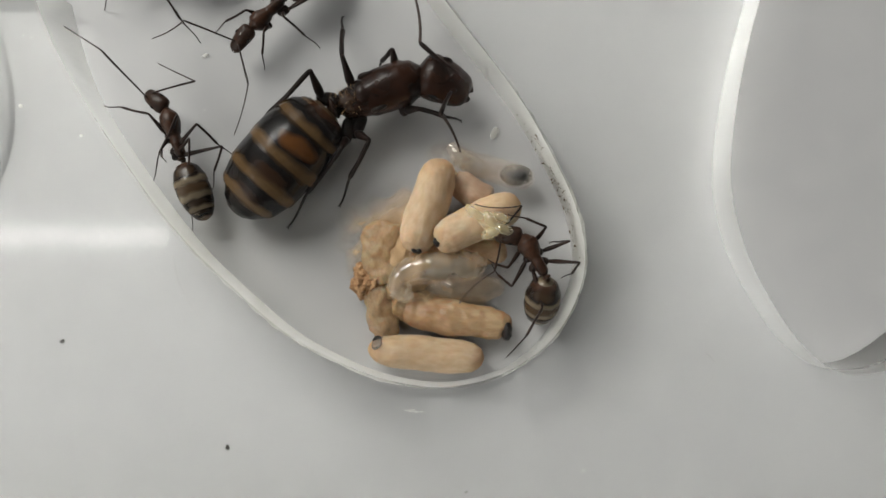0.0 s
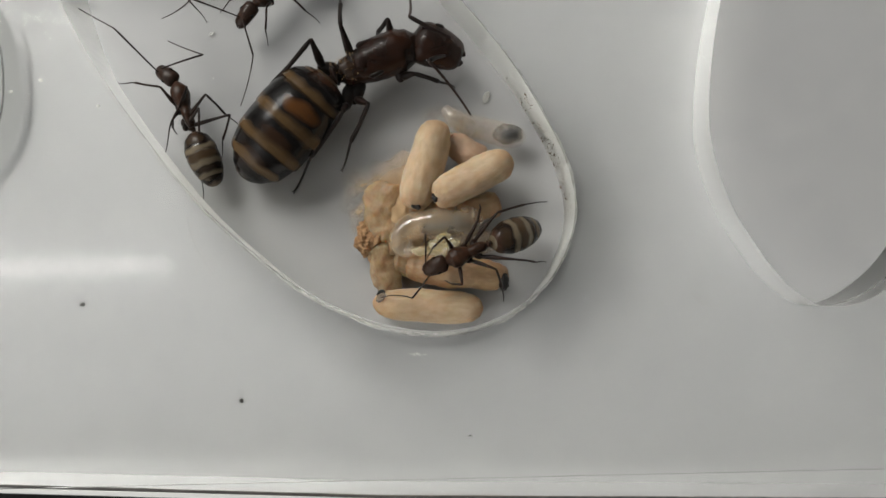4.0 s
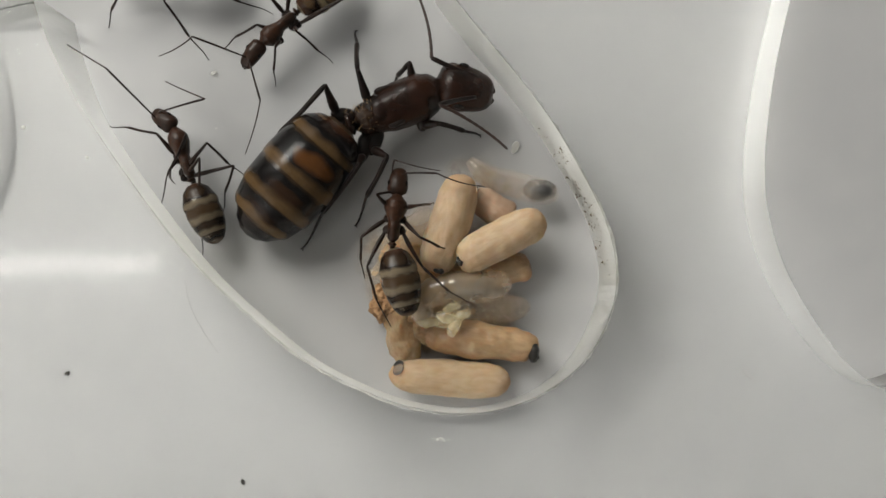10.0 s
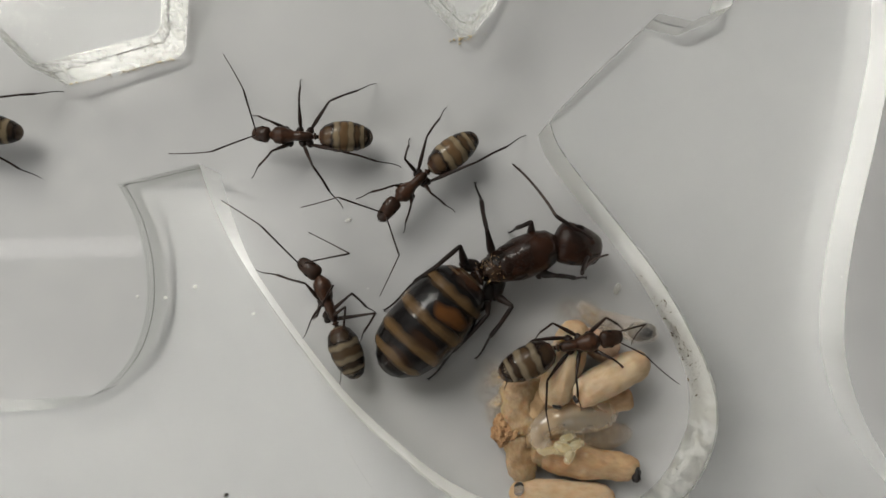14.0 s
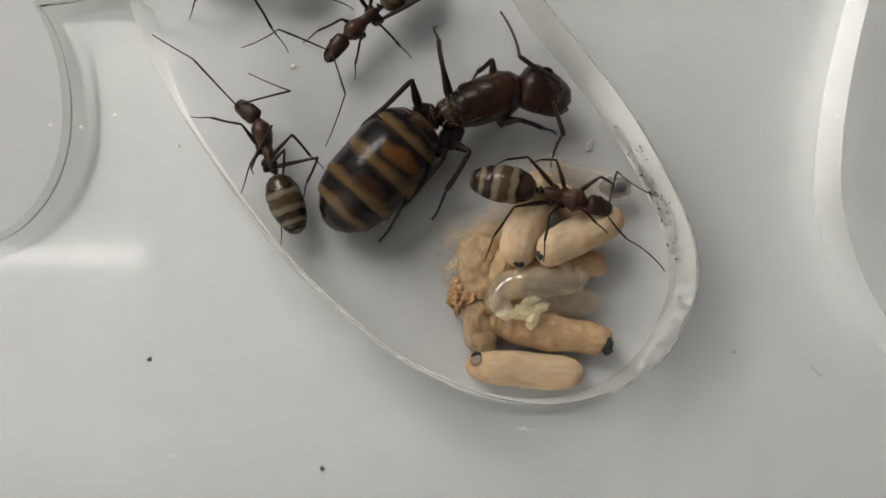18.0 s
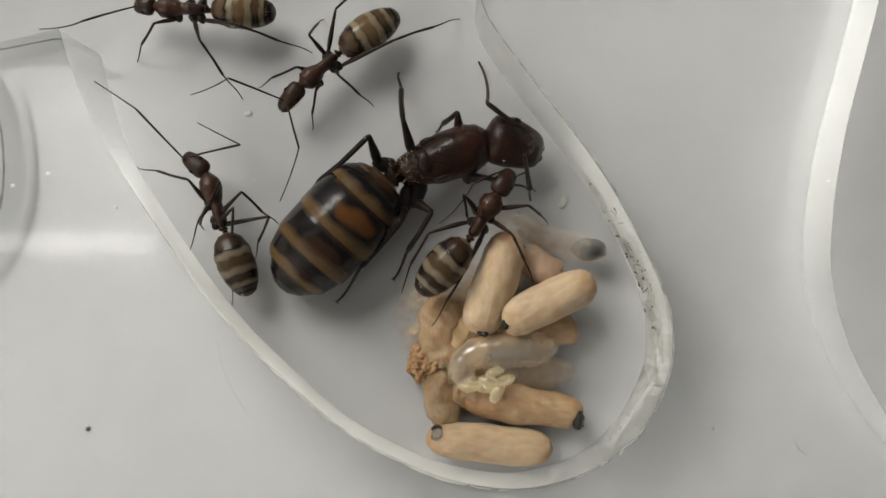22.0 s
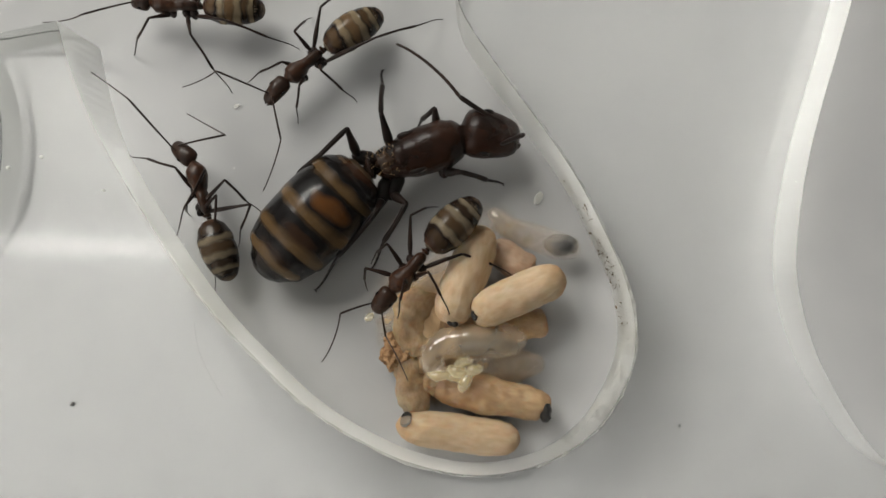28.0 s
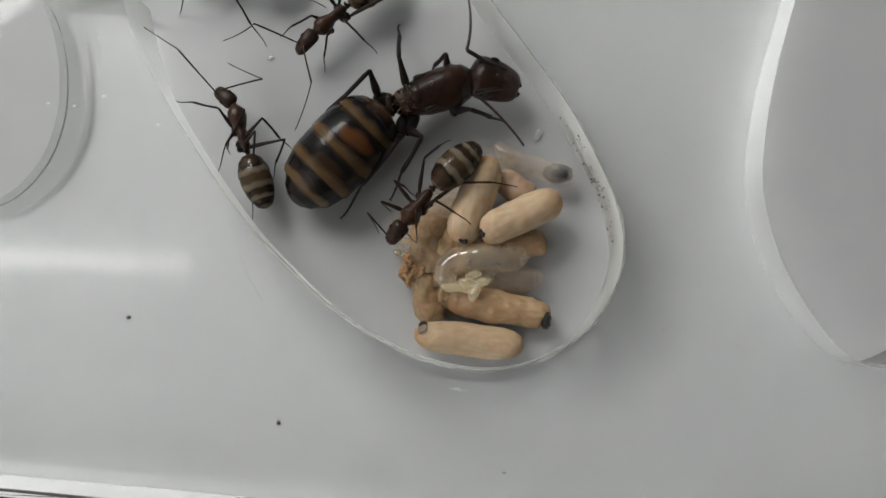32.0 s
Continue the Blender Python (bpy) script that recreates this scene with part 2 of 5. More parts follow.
BLACK, OCHRE, RUST, TAN = (0.005, 0.004, 0.004), (0.088, 0.052, 0.022), (0.098, 0.038, 0.010), (0.115, 0.068, 0.032)
Q_PLATES = [banded("queen_front_plate", [(0.0, (0.06, 0.026, 0.012)), (0.20, (0.03, 0.013, 0.008)), (0.30, BLACK), (0.60, BLACK), (0.82, OCHRE), (1.0, OCHRE)], RUST, 1.3, 0.12, 0.30, 2.6, 0.2),
            banded("queen_spotted_plate", [(0.0, OCHRE), (0.05, (0.05, 0.03, 0.014)), (0.16, BLACK), (0.66, BLACK), (0.84, OCHRE), (1.0, OCHRE)], RUST, 2.9, 1.0, 0.42, 2.3, 0.26, around=0.45),
            banded("queen_third_plate", [(0.0, OCHRE), (0.06, (0.05, 0.03, 0.014)), (0.20, BLACK), (0.62, BLACK), (0.84, OCHRE), (1.0, OCHRE)], RUST, 4.4, 0.22, 0.52, 2.2, 0.24, around=0.44),
            banded("queen_fourth_plate", [(0.0, OCHRE), (0.07, (0.05, 0.03, 0.014)), (0.22, BLACK), (0.62, BLACK), (0.78, OCHRE), (1.0, OCHRE)], RUST, 6.1, 0.15, 0.55, 1.8, 0.2),
            banded("queen_end_plate", [(0.0, OCHRE), (0.08, (0.05, 0.03, 0.014)), (0.25, BLACK), (0.80, BLACK), (0.92, (0.07, 0.04, 0.02)), (1.0, OCHRE)], RUST, 7.7, 0.1, 0.3, 1.8, 0.2, 0.2)]
M_QMEMBRANE = mottled("ochre_membrane", (0.06, 0.035, 0.016), (0.12, 0.075, 0.035), 1.0, 0.35)[0]
UMBER = (0.012, 0.007, 0.005)


def worker_plates(prefix, pale, spots):
    """The four plates of a worker's gaster; spots: how strongly the tan blotch shows on each."""
    return [banded(prefix + "_front_plate", [(0.0, (0.06, 0.03, 0.018)), (0.3, UMBER), (0.70, UMBER), (0.82, pale), (1.0, pale)], TAN, 1.9, spots[0], 0.42, 1.7, 0.27, 0.2),
            banded(prefix + "_ringed_plate", [(0.0, pale), (0.05, pale), (0.20, UMBER), (0.58, UMBER), (0.78, pale), (1.0, pale)], TAN, 3.1, spots[1], 0.42, 1.3, 0.33, 0.2),
            banded(prefix + "_third_plate", [(0.0, pale), (0.05, pale), (0.22, UMBER), (0.60, UMBER), (0.80, pale), (1.0, pale)], TAN, 5.3, spots[2], 0.45, 1.6, 0.27, 0.2),
            banded(prefix + "_end_plate", [(0.0, pale), (0.18, UMBER), (0.6, UMBER), (0.8, (0.07, 0.045, 0.03)), (1.0, (0.14, 0.10, 0.065))], TAN, 8.3, spots[3], 0.3, 1.6, 0.2, 0.25)]


W_PLATES = worker_plates("worker", (0.18, 0.137, 0.083), (0.6, 0.95, 0.5, 0.2))
DARK_PLATES = worker_plates("dark_worker", (0.15, 0.118, 0.078), (0.25, 0.45, 0.15, 0.1))
M_WMEMBRANE = mottled("pale_membrane", (0.10, 0.075, 0.045), (0.17, 0.13, 0.08), 0.8, 0.4)[0]
M_COCOON = waxy(stained_ends(mottled("silk_cocoon", (0.44, 0.305, 0.175), (0.57, 0.44, 0.30), 2.2, 0.62, 0.6, 0.34, (0.6, 1.3, 1.3), fine=0.55, depth=0.08), (0.34, 0.19, 0.085), 0.6), (1.0, 0.6, 0.35), 0.7, 0.9)
M_OLDCOCOON = waxy(stained_ends(mottled("thin_brown_silk", (0.35, 0.215, 0.11), (0.50, 0.35, 0.205), 2.0, 0.42, 0.7, 0.6, (0.7, 1.6, 1.6), depth=0.14), (0.27, 0.14, 0.06), 0.75, 0.55), (1.0, 0.5, 0.25), 0.55, 0.9)
M_TORN = see_through(waxy(mottled("torn_thin_silk", (0.40, 0.25, 0.125), (0.54, 0.38, 0.225), 1.6, 0.5, 0.5, 0.25, (1, 1.8, 1.8), depth=0.08), (1.0, 0.55, 0.3), 0.7, 1.2), 0.38, 0.0)
M_PALECOCOON = waxy(mottled("pale_pink_silk", (0.42, 0.27, 0.18), (0.50, 0.36, 0.255), 1.5, 0.5, 0.4, 0.5, (1, 2.5, 2.5), depth=0.06), (1.0, 0.55, 0.4), 0.3, 0.5)
M_MECONIUM = material("black_meconium", (0.012, 0.010, 0.009), 0.3)[0]
M_CRUMB = mottled("crumbly_brown_silk", (0.22, 0.10, 0.04), (0.52, 0.32, 0.16), 0.7, 0.8, 0.9, 0.15, depth=0.1)[0]
M_FLAKE = material("white_flake", (0.66, 0.66, 0.62), 0.5)[0]
M_THINFLAKE = see_through(material("thin_flake", (0.66, 0.65, 0.60), 0.5)[0], 0.6, 0.03)
M_DUST = material("dark_dust", (0.06, 0.056, 0.05), 0.9)[0]
M_DIRT = material("brown_dirt", (0.15, 0.11, 0.066), 0.9)[0]


def larva_skin(name, color, weight, gloss=0.13):
    m, nt, b = mottled(name, tuple(c * 0.85 for c in color), color, 1.6, 0.06, fine=0.15)
    b.inputs["Subsurface Weight"].default_value = 0.5
    b.inputs["Subsurface Radius"].default_value = (1, 0.85, 0.6)
    b.inputs["Subsurface Scale"].default_value = 0.8 * MM
    return see_through(m, weight, gloss, 0.06)


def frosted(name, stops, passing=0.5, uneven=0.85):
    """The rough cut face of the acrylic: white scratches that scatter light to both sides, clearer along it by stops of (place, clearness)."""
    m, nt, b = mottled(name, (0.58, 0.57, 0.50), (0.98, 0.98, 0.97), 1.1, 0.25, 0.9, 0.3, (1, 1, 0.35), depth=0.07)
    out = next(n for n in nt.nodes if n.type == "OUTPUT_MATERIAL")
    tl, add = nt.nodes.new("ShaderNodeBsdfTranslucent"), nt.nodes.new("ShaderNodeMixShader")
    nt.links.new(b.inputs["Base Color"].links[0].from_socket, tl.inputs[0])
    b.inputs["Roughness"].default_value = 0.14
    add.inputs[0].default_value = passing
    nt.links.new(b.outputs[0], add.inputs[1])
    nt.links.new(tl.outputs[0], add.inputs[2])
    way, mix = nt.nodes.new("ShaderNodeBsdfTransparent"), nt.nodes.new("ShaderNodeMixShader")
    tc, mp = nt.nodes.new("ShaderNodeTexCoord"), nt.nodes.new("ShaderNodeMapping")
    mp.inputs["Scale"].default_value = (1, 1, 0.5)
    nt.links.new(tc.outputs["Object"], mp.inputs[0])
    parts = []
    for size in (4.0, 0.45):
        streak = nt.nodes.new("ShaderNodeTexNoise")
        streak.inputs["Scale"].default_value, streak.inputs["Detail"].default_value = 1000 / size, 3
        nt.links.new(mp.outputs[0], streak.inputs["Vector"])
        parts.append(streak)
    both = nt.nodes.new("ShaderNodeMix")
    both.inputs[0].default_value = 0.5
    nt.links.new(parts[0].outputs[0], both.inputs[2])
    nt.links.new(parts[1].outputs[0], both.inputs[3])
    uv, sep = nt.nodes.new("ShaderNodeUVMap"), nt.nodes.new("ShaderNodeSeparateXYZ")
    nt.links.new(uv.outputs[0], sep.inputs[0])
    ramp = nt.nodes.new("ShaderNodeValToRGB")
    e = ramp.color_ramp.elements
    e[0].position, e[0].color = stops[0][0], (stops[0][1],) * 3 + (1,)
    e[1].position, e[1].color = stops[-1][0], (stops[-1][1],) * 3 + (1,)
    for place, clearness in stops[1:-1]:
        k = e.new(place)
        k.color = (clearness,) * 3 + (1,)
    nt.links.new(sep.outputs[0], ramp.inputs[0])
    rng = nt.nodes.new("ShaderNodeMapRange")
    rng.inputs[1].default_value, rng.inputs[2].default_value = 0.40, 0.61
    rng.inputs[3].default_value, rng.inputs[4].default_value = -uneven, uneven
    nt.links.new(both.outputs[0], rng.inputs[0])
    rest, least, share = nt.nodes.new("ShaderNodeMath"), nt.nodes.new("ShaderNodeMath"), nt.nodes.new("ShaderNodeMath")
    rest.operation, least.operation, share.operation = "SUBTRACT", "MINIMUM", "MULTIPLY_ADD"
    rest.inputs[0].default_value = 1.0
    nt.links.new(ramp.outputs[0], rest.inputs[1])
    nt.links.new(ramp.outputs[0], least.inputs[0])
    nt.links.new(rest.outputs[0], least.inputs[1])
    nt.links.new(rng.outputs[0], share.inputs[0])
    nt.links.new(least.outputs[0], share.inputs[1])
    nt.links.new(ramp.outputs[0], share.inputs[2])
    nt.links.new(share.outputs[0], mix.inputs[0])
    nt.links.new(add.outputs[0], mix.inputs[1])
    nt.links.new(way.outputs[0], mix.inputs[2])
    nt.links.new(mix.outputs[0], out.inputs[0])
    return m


def cover(name, rough, ior, tint=(1, 1, 1)):
    """Thin clear glass: what passes goes straight through, and the surface gleams."""
    m = bpy.data.materials.new(name)
    m.use_nodes = True
    nt = m.node_tree
    nt.nodes.remove(nt.nodes["Principled BSDF"])
    out = next(n for n in nt.nodes if n.type == "OUTPUT_MATERIAL")
    way, gleam, mix, fr = nt.nodes.new("ShaderNodeBsdfTransparent"), nt.nodes.new("ShaderNodeBsdfGlossy"), nt.nodes.new("ShaderNodeMixShader"), nt.nodes.new("ShaderNodeFresnel")
    gleam.inputs["Roughness"].default_value, fr.inputs["IOR"].default_value = rough, ior
    way.inputs[0].default_value = (*tint, 1)
    nt.links.new(fr.outputs[0], mix.inputs[0])
    nt.links.new(way.outputs[0], mix.inputs[1])
    nt.links.new(gleam.outputs[0], mix.inputs[2])
    nt.links.new(mix.outputs[0], out.inputs[0])
    return m


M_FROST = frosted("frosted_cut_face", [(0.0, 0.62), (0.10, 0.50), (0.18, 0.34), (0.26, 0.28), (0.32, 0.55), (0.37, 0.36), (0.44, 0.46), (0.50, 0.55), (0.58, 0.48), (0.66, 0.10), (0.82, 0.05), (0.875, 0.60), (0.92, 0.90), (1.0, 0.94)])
M_BLOCKFROST = frosted("block_cut_face", [(0.0, 0.66), (1.0, 0.66)], 0.5, 0.8)
M_THINFROST = frosted("clearer_cut_face", [(0.0, 0.92), (1.0, 0.92)], 0.6, 0.3)
M_SMOOTH = frosted("smooth_cut_face", [(0.0, 0.96), (1.0, 0.96)], 0.6, 0.15)
M_HALFFROST = frosted("half_clear_cut_face", [(0.0, 0.74), (0.3, 0.86), (0.5, 0.90), (1.0, 0.90)], 0.6, 0.25)
M_CLEARSIDE = cover("clear_side", 0.2, 1.002)
M_POLISHED = cover("polished_side", 0.25, 1.002, (0.965, 0.975, 0.955))
M_COVER = cover("cover_glass", 0.045, 1.28)
M_LARVA = larva_skin("larva_skin", (0.60, 0.50, 0.375), 0.68, 0.10)
M_CLEARLARVA = larva_skin("clear_larva_skin", (0.60, 0.48, 0.36), 0.80, 0.045)
M_YOUNG = larva_skin("young_larva_skin", (0.74, 0.64, 0.40), 0.72, 0.10)
M_PALEGUT = see_through(mottled("grey_gut", (0.10, 0.10, 0.095), (0.20, 0.19, 0.17), 0.8, 0.5)[0], 0.5, 0.0)
M_GUT = see_through(mottled("dark_gut", (0.04, 0.04, 0.042), (0.10, 0.095, 0.09), 0.8, 0.5)[0], 0.3, 0.0)


# ---- builders ----
def part(name, bm, mat, parent, label="", at=None, smooth=True, kind=""):
    """Links a bmesh in millimetres as one mesh under parent, at the pose at (millimetres) in its parent's space."""
    me = bpy.data.meshes.new(name)
    bmesh.ops.scale(bm, vec=(MM, MM, MM), verts=bm.verts)
    bm.to_mesh(me)
    bm.free()
    for p in me.polygons:
        p.use_smooth = smooth
    for m in mat if isinstance(mat, (list, tuple)) else (mat,):
        me.materials.append(m)
    ob = new(name, me)
    if parent:
        ob.parent = parent
    if at is not None:
        ob.matrix_basis = mm(at)
    return tagged(ob, label, kind=kind)


def mm(m):
    m = m.copy()
    m.translation = m.translation * MM
    return m


def empty(name, at, label, category, group=""):
    ob = new(name)
    ob.empty_display_size = 0.001
    ob.matrix_basis = mm(at)
    return tagged(ob, label, category, group)


def along(a, b, up=(0, 0, 1)):
    """A pose at a whose x axis points to b."""
    x = (Vector(b) - Vector(a)).normalized()
    y = Vector(up).cross(x)
    y = y.normalized() if y.length > 1e-6 else Vector((0, 1, 0))
    z = x.cross(y)
    m = Matrix((x, y, z)).transposed().to_4x4()
    m.translation = Vector(a)
    return m


def curve_at(prof, s):
    """Smooth reading of a list of (s, value...) pairs."""
    for (s0, *a), (s1, *b) in zip(prof, prof[1:]):
        if s <= s1:
            f = (s - s0) / (s1 - s0) if s1 > s0 else 0
            f = f * f * (3 - 2 * f) * 0.5 + f * 0.5
            return [x + (y - x) * f for x, y in zip(a, b)]
    return list(prof[-1][1:])


def loft(rings, seg=16, bm=None, caps=True):
    """A skin over rings of (centre, side, up, half width, half height), with UV: along, around (0.5 is the back)."""
    bm = bm or bmesh.new()
    uv = bm.loops.layers.uv.get("UVMap") or bm.loops.layers.uv.new("UVMap")
    made = []
    for c, side, up, w, h in rings:
        row = []
        for k in range(seg):
            a = 2 * math.pi * (k / seg) - math.pi / 2
            row.append(bm.verts.new(Vector(c) + Vector(side) * (math.cos(a) * w) + Vector(up) * (math.sin(a) * h)))
        made.append(row)
    n = len(made)
    for i in range(n - 1):
        for k in range(seg):
            j = (k + 1) % seg
            f = bm.faces.new((made[i][k], made[i][j], made[i + 1][j], made[i + 1][k]))
            for loop, (a, b) in zip(f.loops, ((i, k), (i, k + 1), (i + 1, k + 1), (i + 1, k))):
                loop[uv].uv = (a / (n - 1), b / seg)
    if caps:
        bm.faces.new(list(reversed(made[0])))
        bm.faces.new(made[-1])
    bmesh.ops.recalc_face_normals(bm, faces=bm.faces)
    return bm


def straight(x0, x1, prof, n=14, seg=16, lift=None, bm=None, flat=1.0, z=0.0, y=0.0):
    """A body along x from x0 to x1 with half width and half height by a profile of (s, w, h)."""
    rings = []
    for i in range(n + 1):
        s = i / n
        w, h = curve_at(prof, s)
        zz = z + (curve_at(lift, s)[0] if lift else 0)
        rings.append(((x0 + (x1 - x0) * s, y, zz), (0, 1, 0), (0, 0, 1), max(w, 0.004), max(h * flat, 0.004)))
    return loft(rings, seg, bm)


def tube(points, radii, seg=8, bm=None):
    """A round tube through points."""
    pts = [Vector(p) for p in points]
    rings = []
    for i, p in enumerate(pts):
        d = (pts[min(i + 1, len(pts) - 1)] - pts[max(i - 1, 0)]).normalized()
        s = Vector((0, 0, 1)).cross(d)
        s = s.normalized() if s.length > 1e-4 else Vector((0, 1, 0))
        rings.append((p, s, d.cross(s), radii[i], radii[i]))
    return loft(rings, seg, bm)


def ball(c, r, bm=None, sub=2):
    bm = bm or bmesh.new()
    bmesh.ops.create_icosphere(bm, subdivisions=sub, radius=1, matrix=Matrix.LocRotScale(Vector(c), None, Vector(r if isinstance(r, (tuple, list)) else (r, r, r))))
    return bm


def rough_up(bm, amount, size, seed=0):
    bm.normal_update()
    for v in bm.verts:
        v.co += v.normal * amount * noise.noise(v.co / size + Vector((seed * 7.1, seed * 3.3, 0)))
    return bm


def catmull(pts, per=6, closed=False):
    out, n = [], len(pts)
    for i in range(n if closed else n - 1):
        p = [Vector(pts[(i + k) % n] if closed else pts[min(max(i + k, 0), n - 1)]) for k in (-1, 0, 1, 2)]
        for j in range(per):
            t = j / per
            out.append(0.5 * (2 * p[1] + (p[2] - p[0]) * t + (2 * p[0] - 5 * p[1] + 4 * p[2] - p[3]) * t * t + (3 * p[1] - p[0] - 3 * p[2] + p[3]) * t**3))
    if not closed:
        out.append(Vector(pts[-1]))
    return out


# ---- the nest: a white base and a clear plate with cut-out chambers ----
TOP = 4.5  # thickness of the plate
RIGHT_WALL = [(1.7, 22.2), (2.3, 20.6), (4.4, 17.7), (6.2, 15.9 - 0.5), (8.0, 12.9), (9.4, 10.4), (10.6, 7.8), (11.15, 5.4), (10.9, 3.2), (9.7, 0.9), (8.0, -0.6), (5.8, -1.6), (3.4, -1.95), (0.8, -1.6), (-1.6, -0.75), (-4.6, 0.85), (-7.3, 3.1), (-10.3, 6.0), (-13.4, 10.0), (-16.2, 14.2), (-17.8, 17.4), (-18.7, 20.0)]
CHAMBER = catmull([(x, y, 0) for x, y in RIGHT_WALL], 6)


def undercut(x, y):
    """How far the foot of the brood chamber's wall lies outside its upper edge, as a vector."""
    best = min(range(1, len(CHAMBER) - 1), key=lambda i: (CHAMBER[i].x - x) ** 2 + (CHAMBER[i].y - y) ** 2)
    p = CHAMBER[best]
    if (p.x - x) ** 2 + (p.y - y) ** 2 > 0.04:
        return Vector((0, 0, 0))
    d = (CHAMBER[best + 1] - CHAMBER[best - 1]).normalized()
    s = best / (len(CHAMBER) - 1)
    depth = curve_at([(0, 0.0), (0.40, 0.0), (0.50, 0.40), (0.58, 0.42), (0.70, 0.45), (0.9, 0.5), (0.97, 0.1), (1, 0.0)], s)[0]
    return Vector((d.y, -d.x, 0)) * -depth


def plate(name, loops, label, z0=0.0, z1=TOP, bevel=0.12):
    """A clear plate with vertical cut edges; the first loop is its outline, the others are holes."""
    bm = bmesh.new()
    for loop in loops:
        vs = [bm.verts.new((x, y, z1)) for x, y in loop]
        for a, b in zip(vs, vs[1:] + vs[:1]):
            bm.edges.new((a, b))
    bmesh.ops.triangle_fill(bm, use_beauty=True, use_dissolve=False, edges=list(bm.edges))
    bm.normal_update()
    for f in bm.faces:
        if f.normal.z < 0:
            f.normal_flip()
    top = list(bm.faces)
    low = bmesh.ops.extrude_face_region(bm, geom=top, use_keep_orig=True)
    for v in (g for g in low["geom"] if isinstance(g, bmesh.types.BMVert)):
        v.co.z = z0
        v.co += undercut(v.co.x, v.co.y)
    bmesh.ops.recalc_face_normals(bm, faces=bm.faces)
    for f in bm.faces:
        spot = f.calc_center_median()
        f.material_index = 0 if abs(f.normal.z) > 0.5 else 2 if spot.x < -18.7 and spot.y > 0 or spot.x < 3 and spot.y > 28.4 else 1
    ob = part(name, bm, (M_ACRYLIC, M_CUT, M_POLISHED), None, label, smooth=False, kind="structure")
    ob.visible_shadow = False
    return tagged(ob, category="acrylic plate")


def cut_face(name, line, label, mat=None, thick=0.05, z0=0.02, z1=TOP - 0.02, relief=0.0):
    """The frosted skin of a cut edge: line runs with the plate on its right; relief: depth of the tool marks left in it."""
    bm, n = bmesh.new(), len(line)
    uv = bm.loops.layers.uv.new("UVMap")
    spots = []
    for i, p in enumerate(line):
        d = (line[min(i + 1, n - 1)] - line[max(i - 1, 0)]).normalized()
        spots.append((p, Vector((-d.y, d.x, 0)), undercut(p.x, p.y), i / (n - 1)))
    fine, levels = (3, 9) if relief else (1, 1)
    dense = [spots[0]]
    for a, b in zip(spots, spots[1:]):
        dense += [tuple(u + (v - u) * (k / fine) for u, v in zip(a, b)) for k in range(1, fine + 1)]
    rows, skin, order = [], [], {}
    for p, side, foot, s in dense:
        front = []
        for k in range(levels + 1):
            z = z0 + (z1 - z0) * k / levels
            at = p + Vector((0, 0, z)) + foot * (1 - k / levels)
            mark = 0.5 + 0.5 * noise.noise(Vector((at.x / 0.9, at.y / 0.9, z / 1.6))) + 0.35 * noise.noise(Vector((at.x / 0.3, at.y / 0.3, z / 0.9)))
            front.append(bm.verts.new(at + side * (thick + relief * curve_at([(0, 0.3), (0.2, 1), (0.8, 1), (0.88, 0.15), (1, 0.1)], s)[0] * max(mark, 0.0))))
        rows.append([bm.verts.new(p + Vector((0, 0, z0)) + side * 0.004 + foot)] + front + [bm.verts.new(p + Vector((0, 0, z1)) + side * 0.004)])
        for v in rows[-1]:
            order[v] = s
    m = levels + 3
    for a, c in zip(rows, rows[1:]):
        for k in range(m):
            f = bm.faces.new((a[k], a[(k + 1) % m], c[(k + 1) % m], c[k]))
            for corner in f.loops:
                corner[uv].uv = (order[corner.vert], 0.5)
            f.material_index = 1
            if 1 <= k <= levels:
                skin.append(f)
    bm.faces.new(rows[0]).material_index = 1
    bm.faces.new(list(reversed(rows[-1]))).material_index = 1
    for f in skin:
        f.material_index = 0
    bmesh.ops.recalc_face_normals(bm, faces=bm.faces)
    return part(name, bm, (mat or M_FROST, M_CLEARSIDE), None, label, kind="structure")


LEFT_CHAMBER = [(-23.4, 18.9), (-22.4, 16.9), (-21.8, 14.3), (-21.8, 11.6), (-22.6, 9.1), (-24.2, 7.2), (-26.3, 6.25), (-29.0, 5.95), (-34.0, 6.0), (-39.0, 8.0), (-42.0, 13.0), (-44.0, 20.0)]
RIGHT_CHAMBER = [(23.0, 31.0), (22.4, 27.0), (21.2, 21.6), (19.6, 15.4), (18.9, 11.0), (18.9, 8.0), (19.8, 4.7), (21.5, 1.6), (23.2, -0.4), (25.0, -1.2), (27.5, -0.6), (30.5, 2.0), (33.0, 7.0), (34.0, 14.0), (33.0, 22.0), (30.0, 29.0), (26.5, 32.5)]
outline = [(-60, -7.86), (0, -10.82), (60, -12.43), (60, 40), (14.5, 40), (14.0, 33.0), (12.6, 29.0), (10.2, 28.1), (8.3, 28.6), (5.0, 25.6), (2.2, 22.9)]
outline = [Vector((x, y, 0)) for x, y in outline]
outline += catmull([(x, y, 0) for x, y in RIGHT_WALL], 6) + catmull([(x, y, 0) for x, y in LEFT_CHAMBER], 6) + [Vector((-60, 24, 0))]
hole = catmull([(x, y, 0) for x, y in RIGHT_CHAMBER], 6, True)
plate("plate_chambers", [[(v.x, v.y) for v in outline], [(v.x, v.y) for v in hole]], "clear acrylic plate with chambers cut through it")
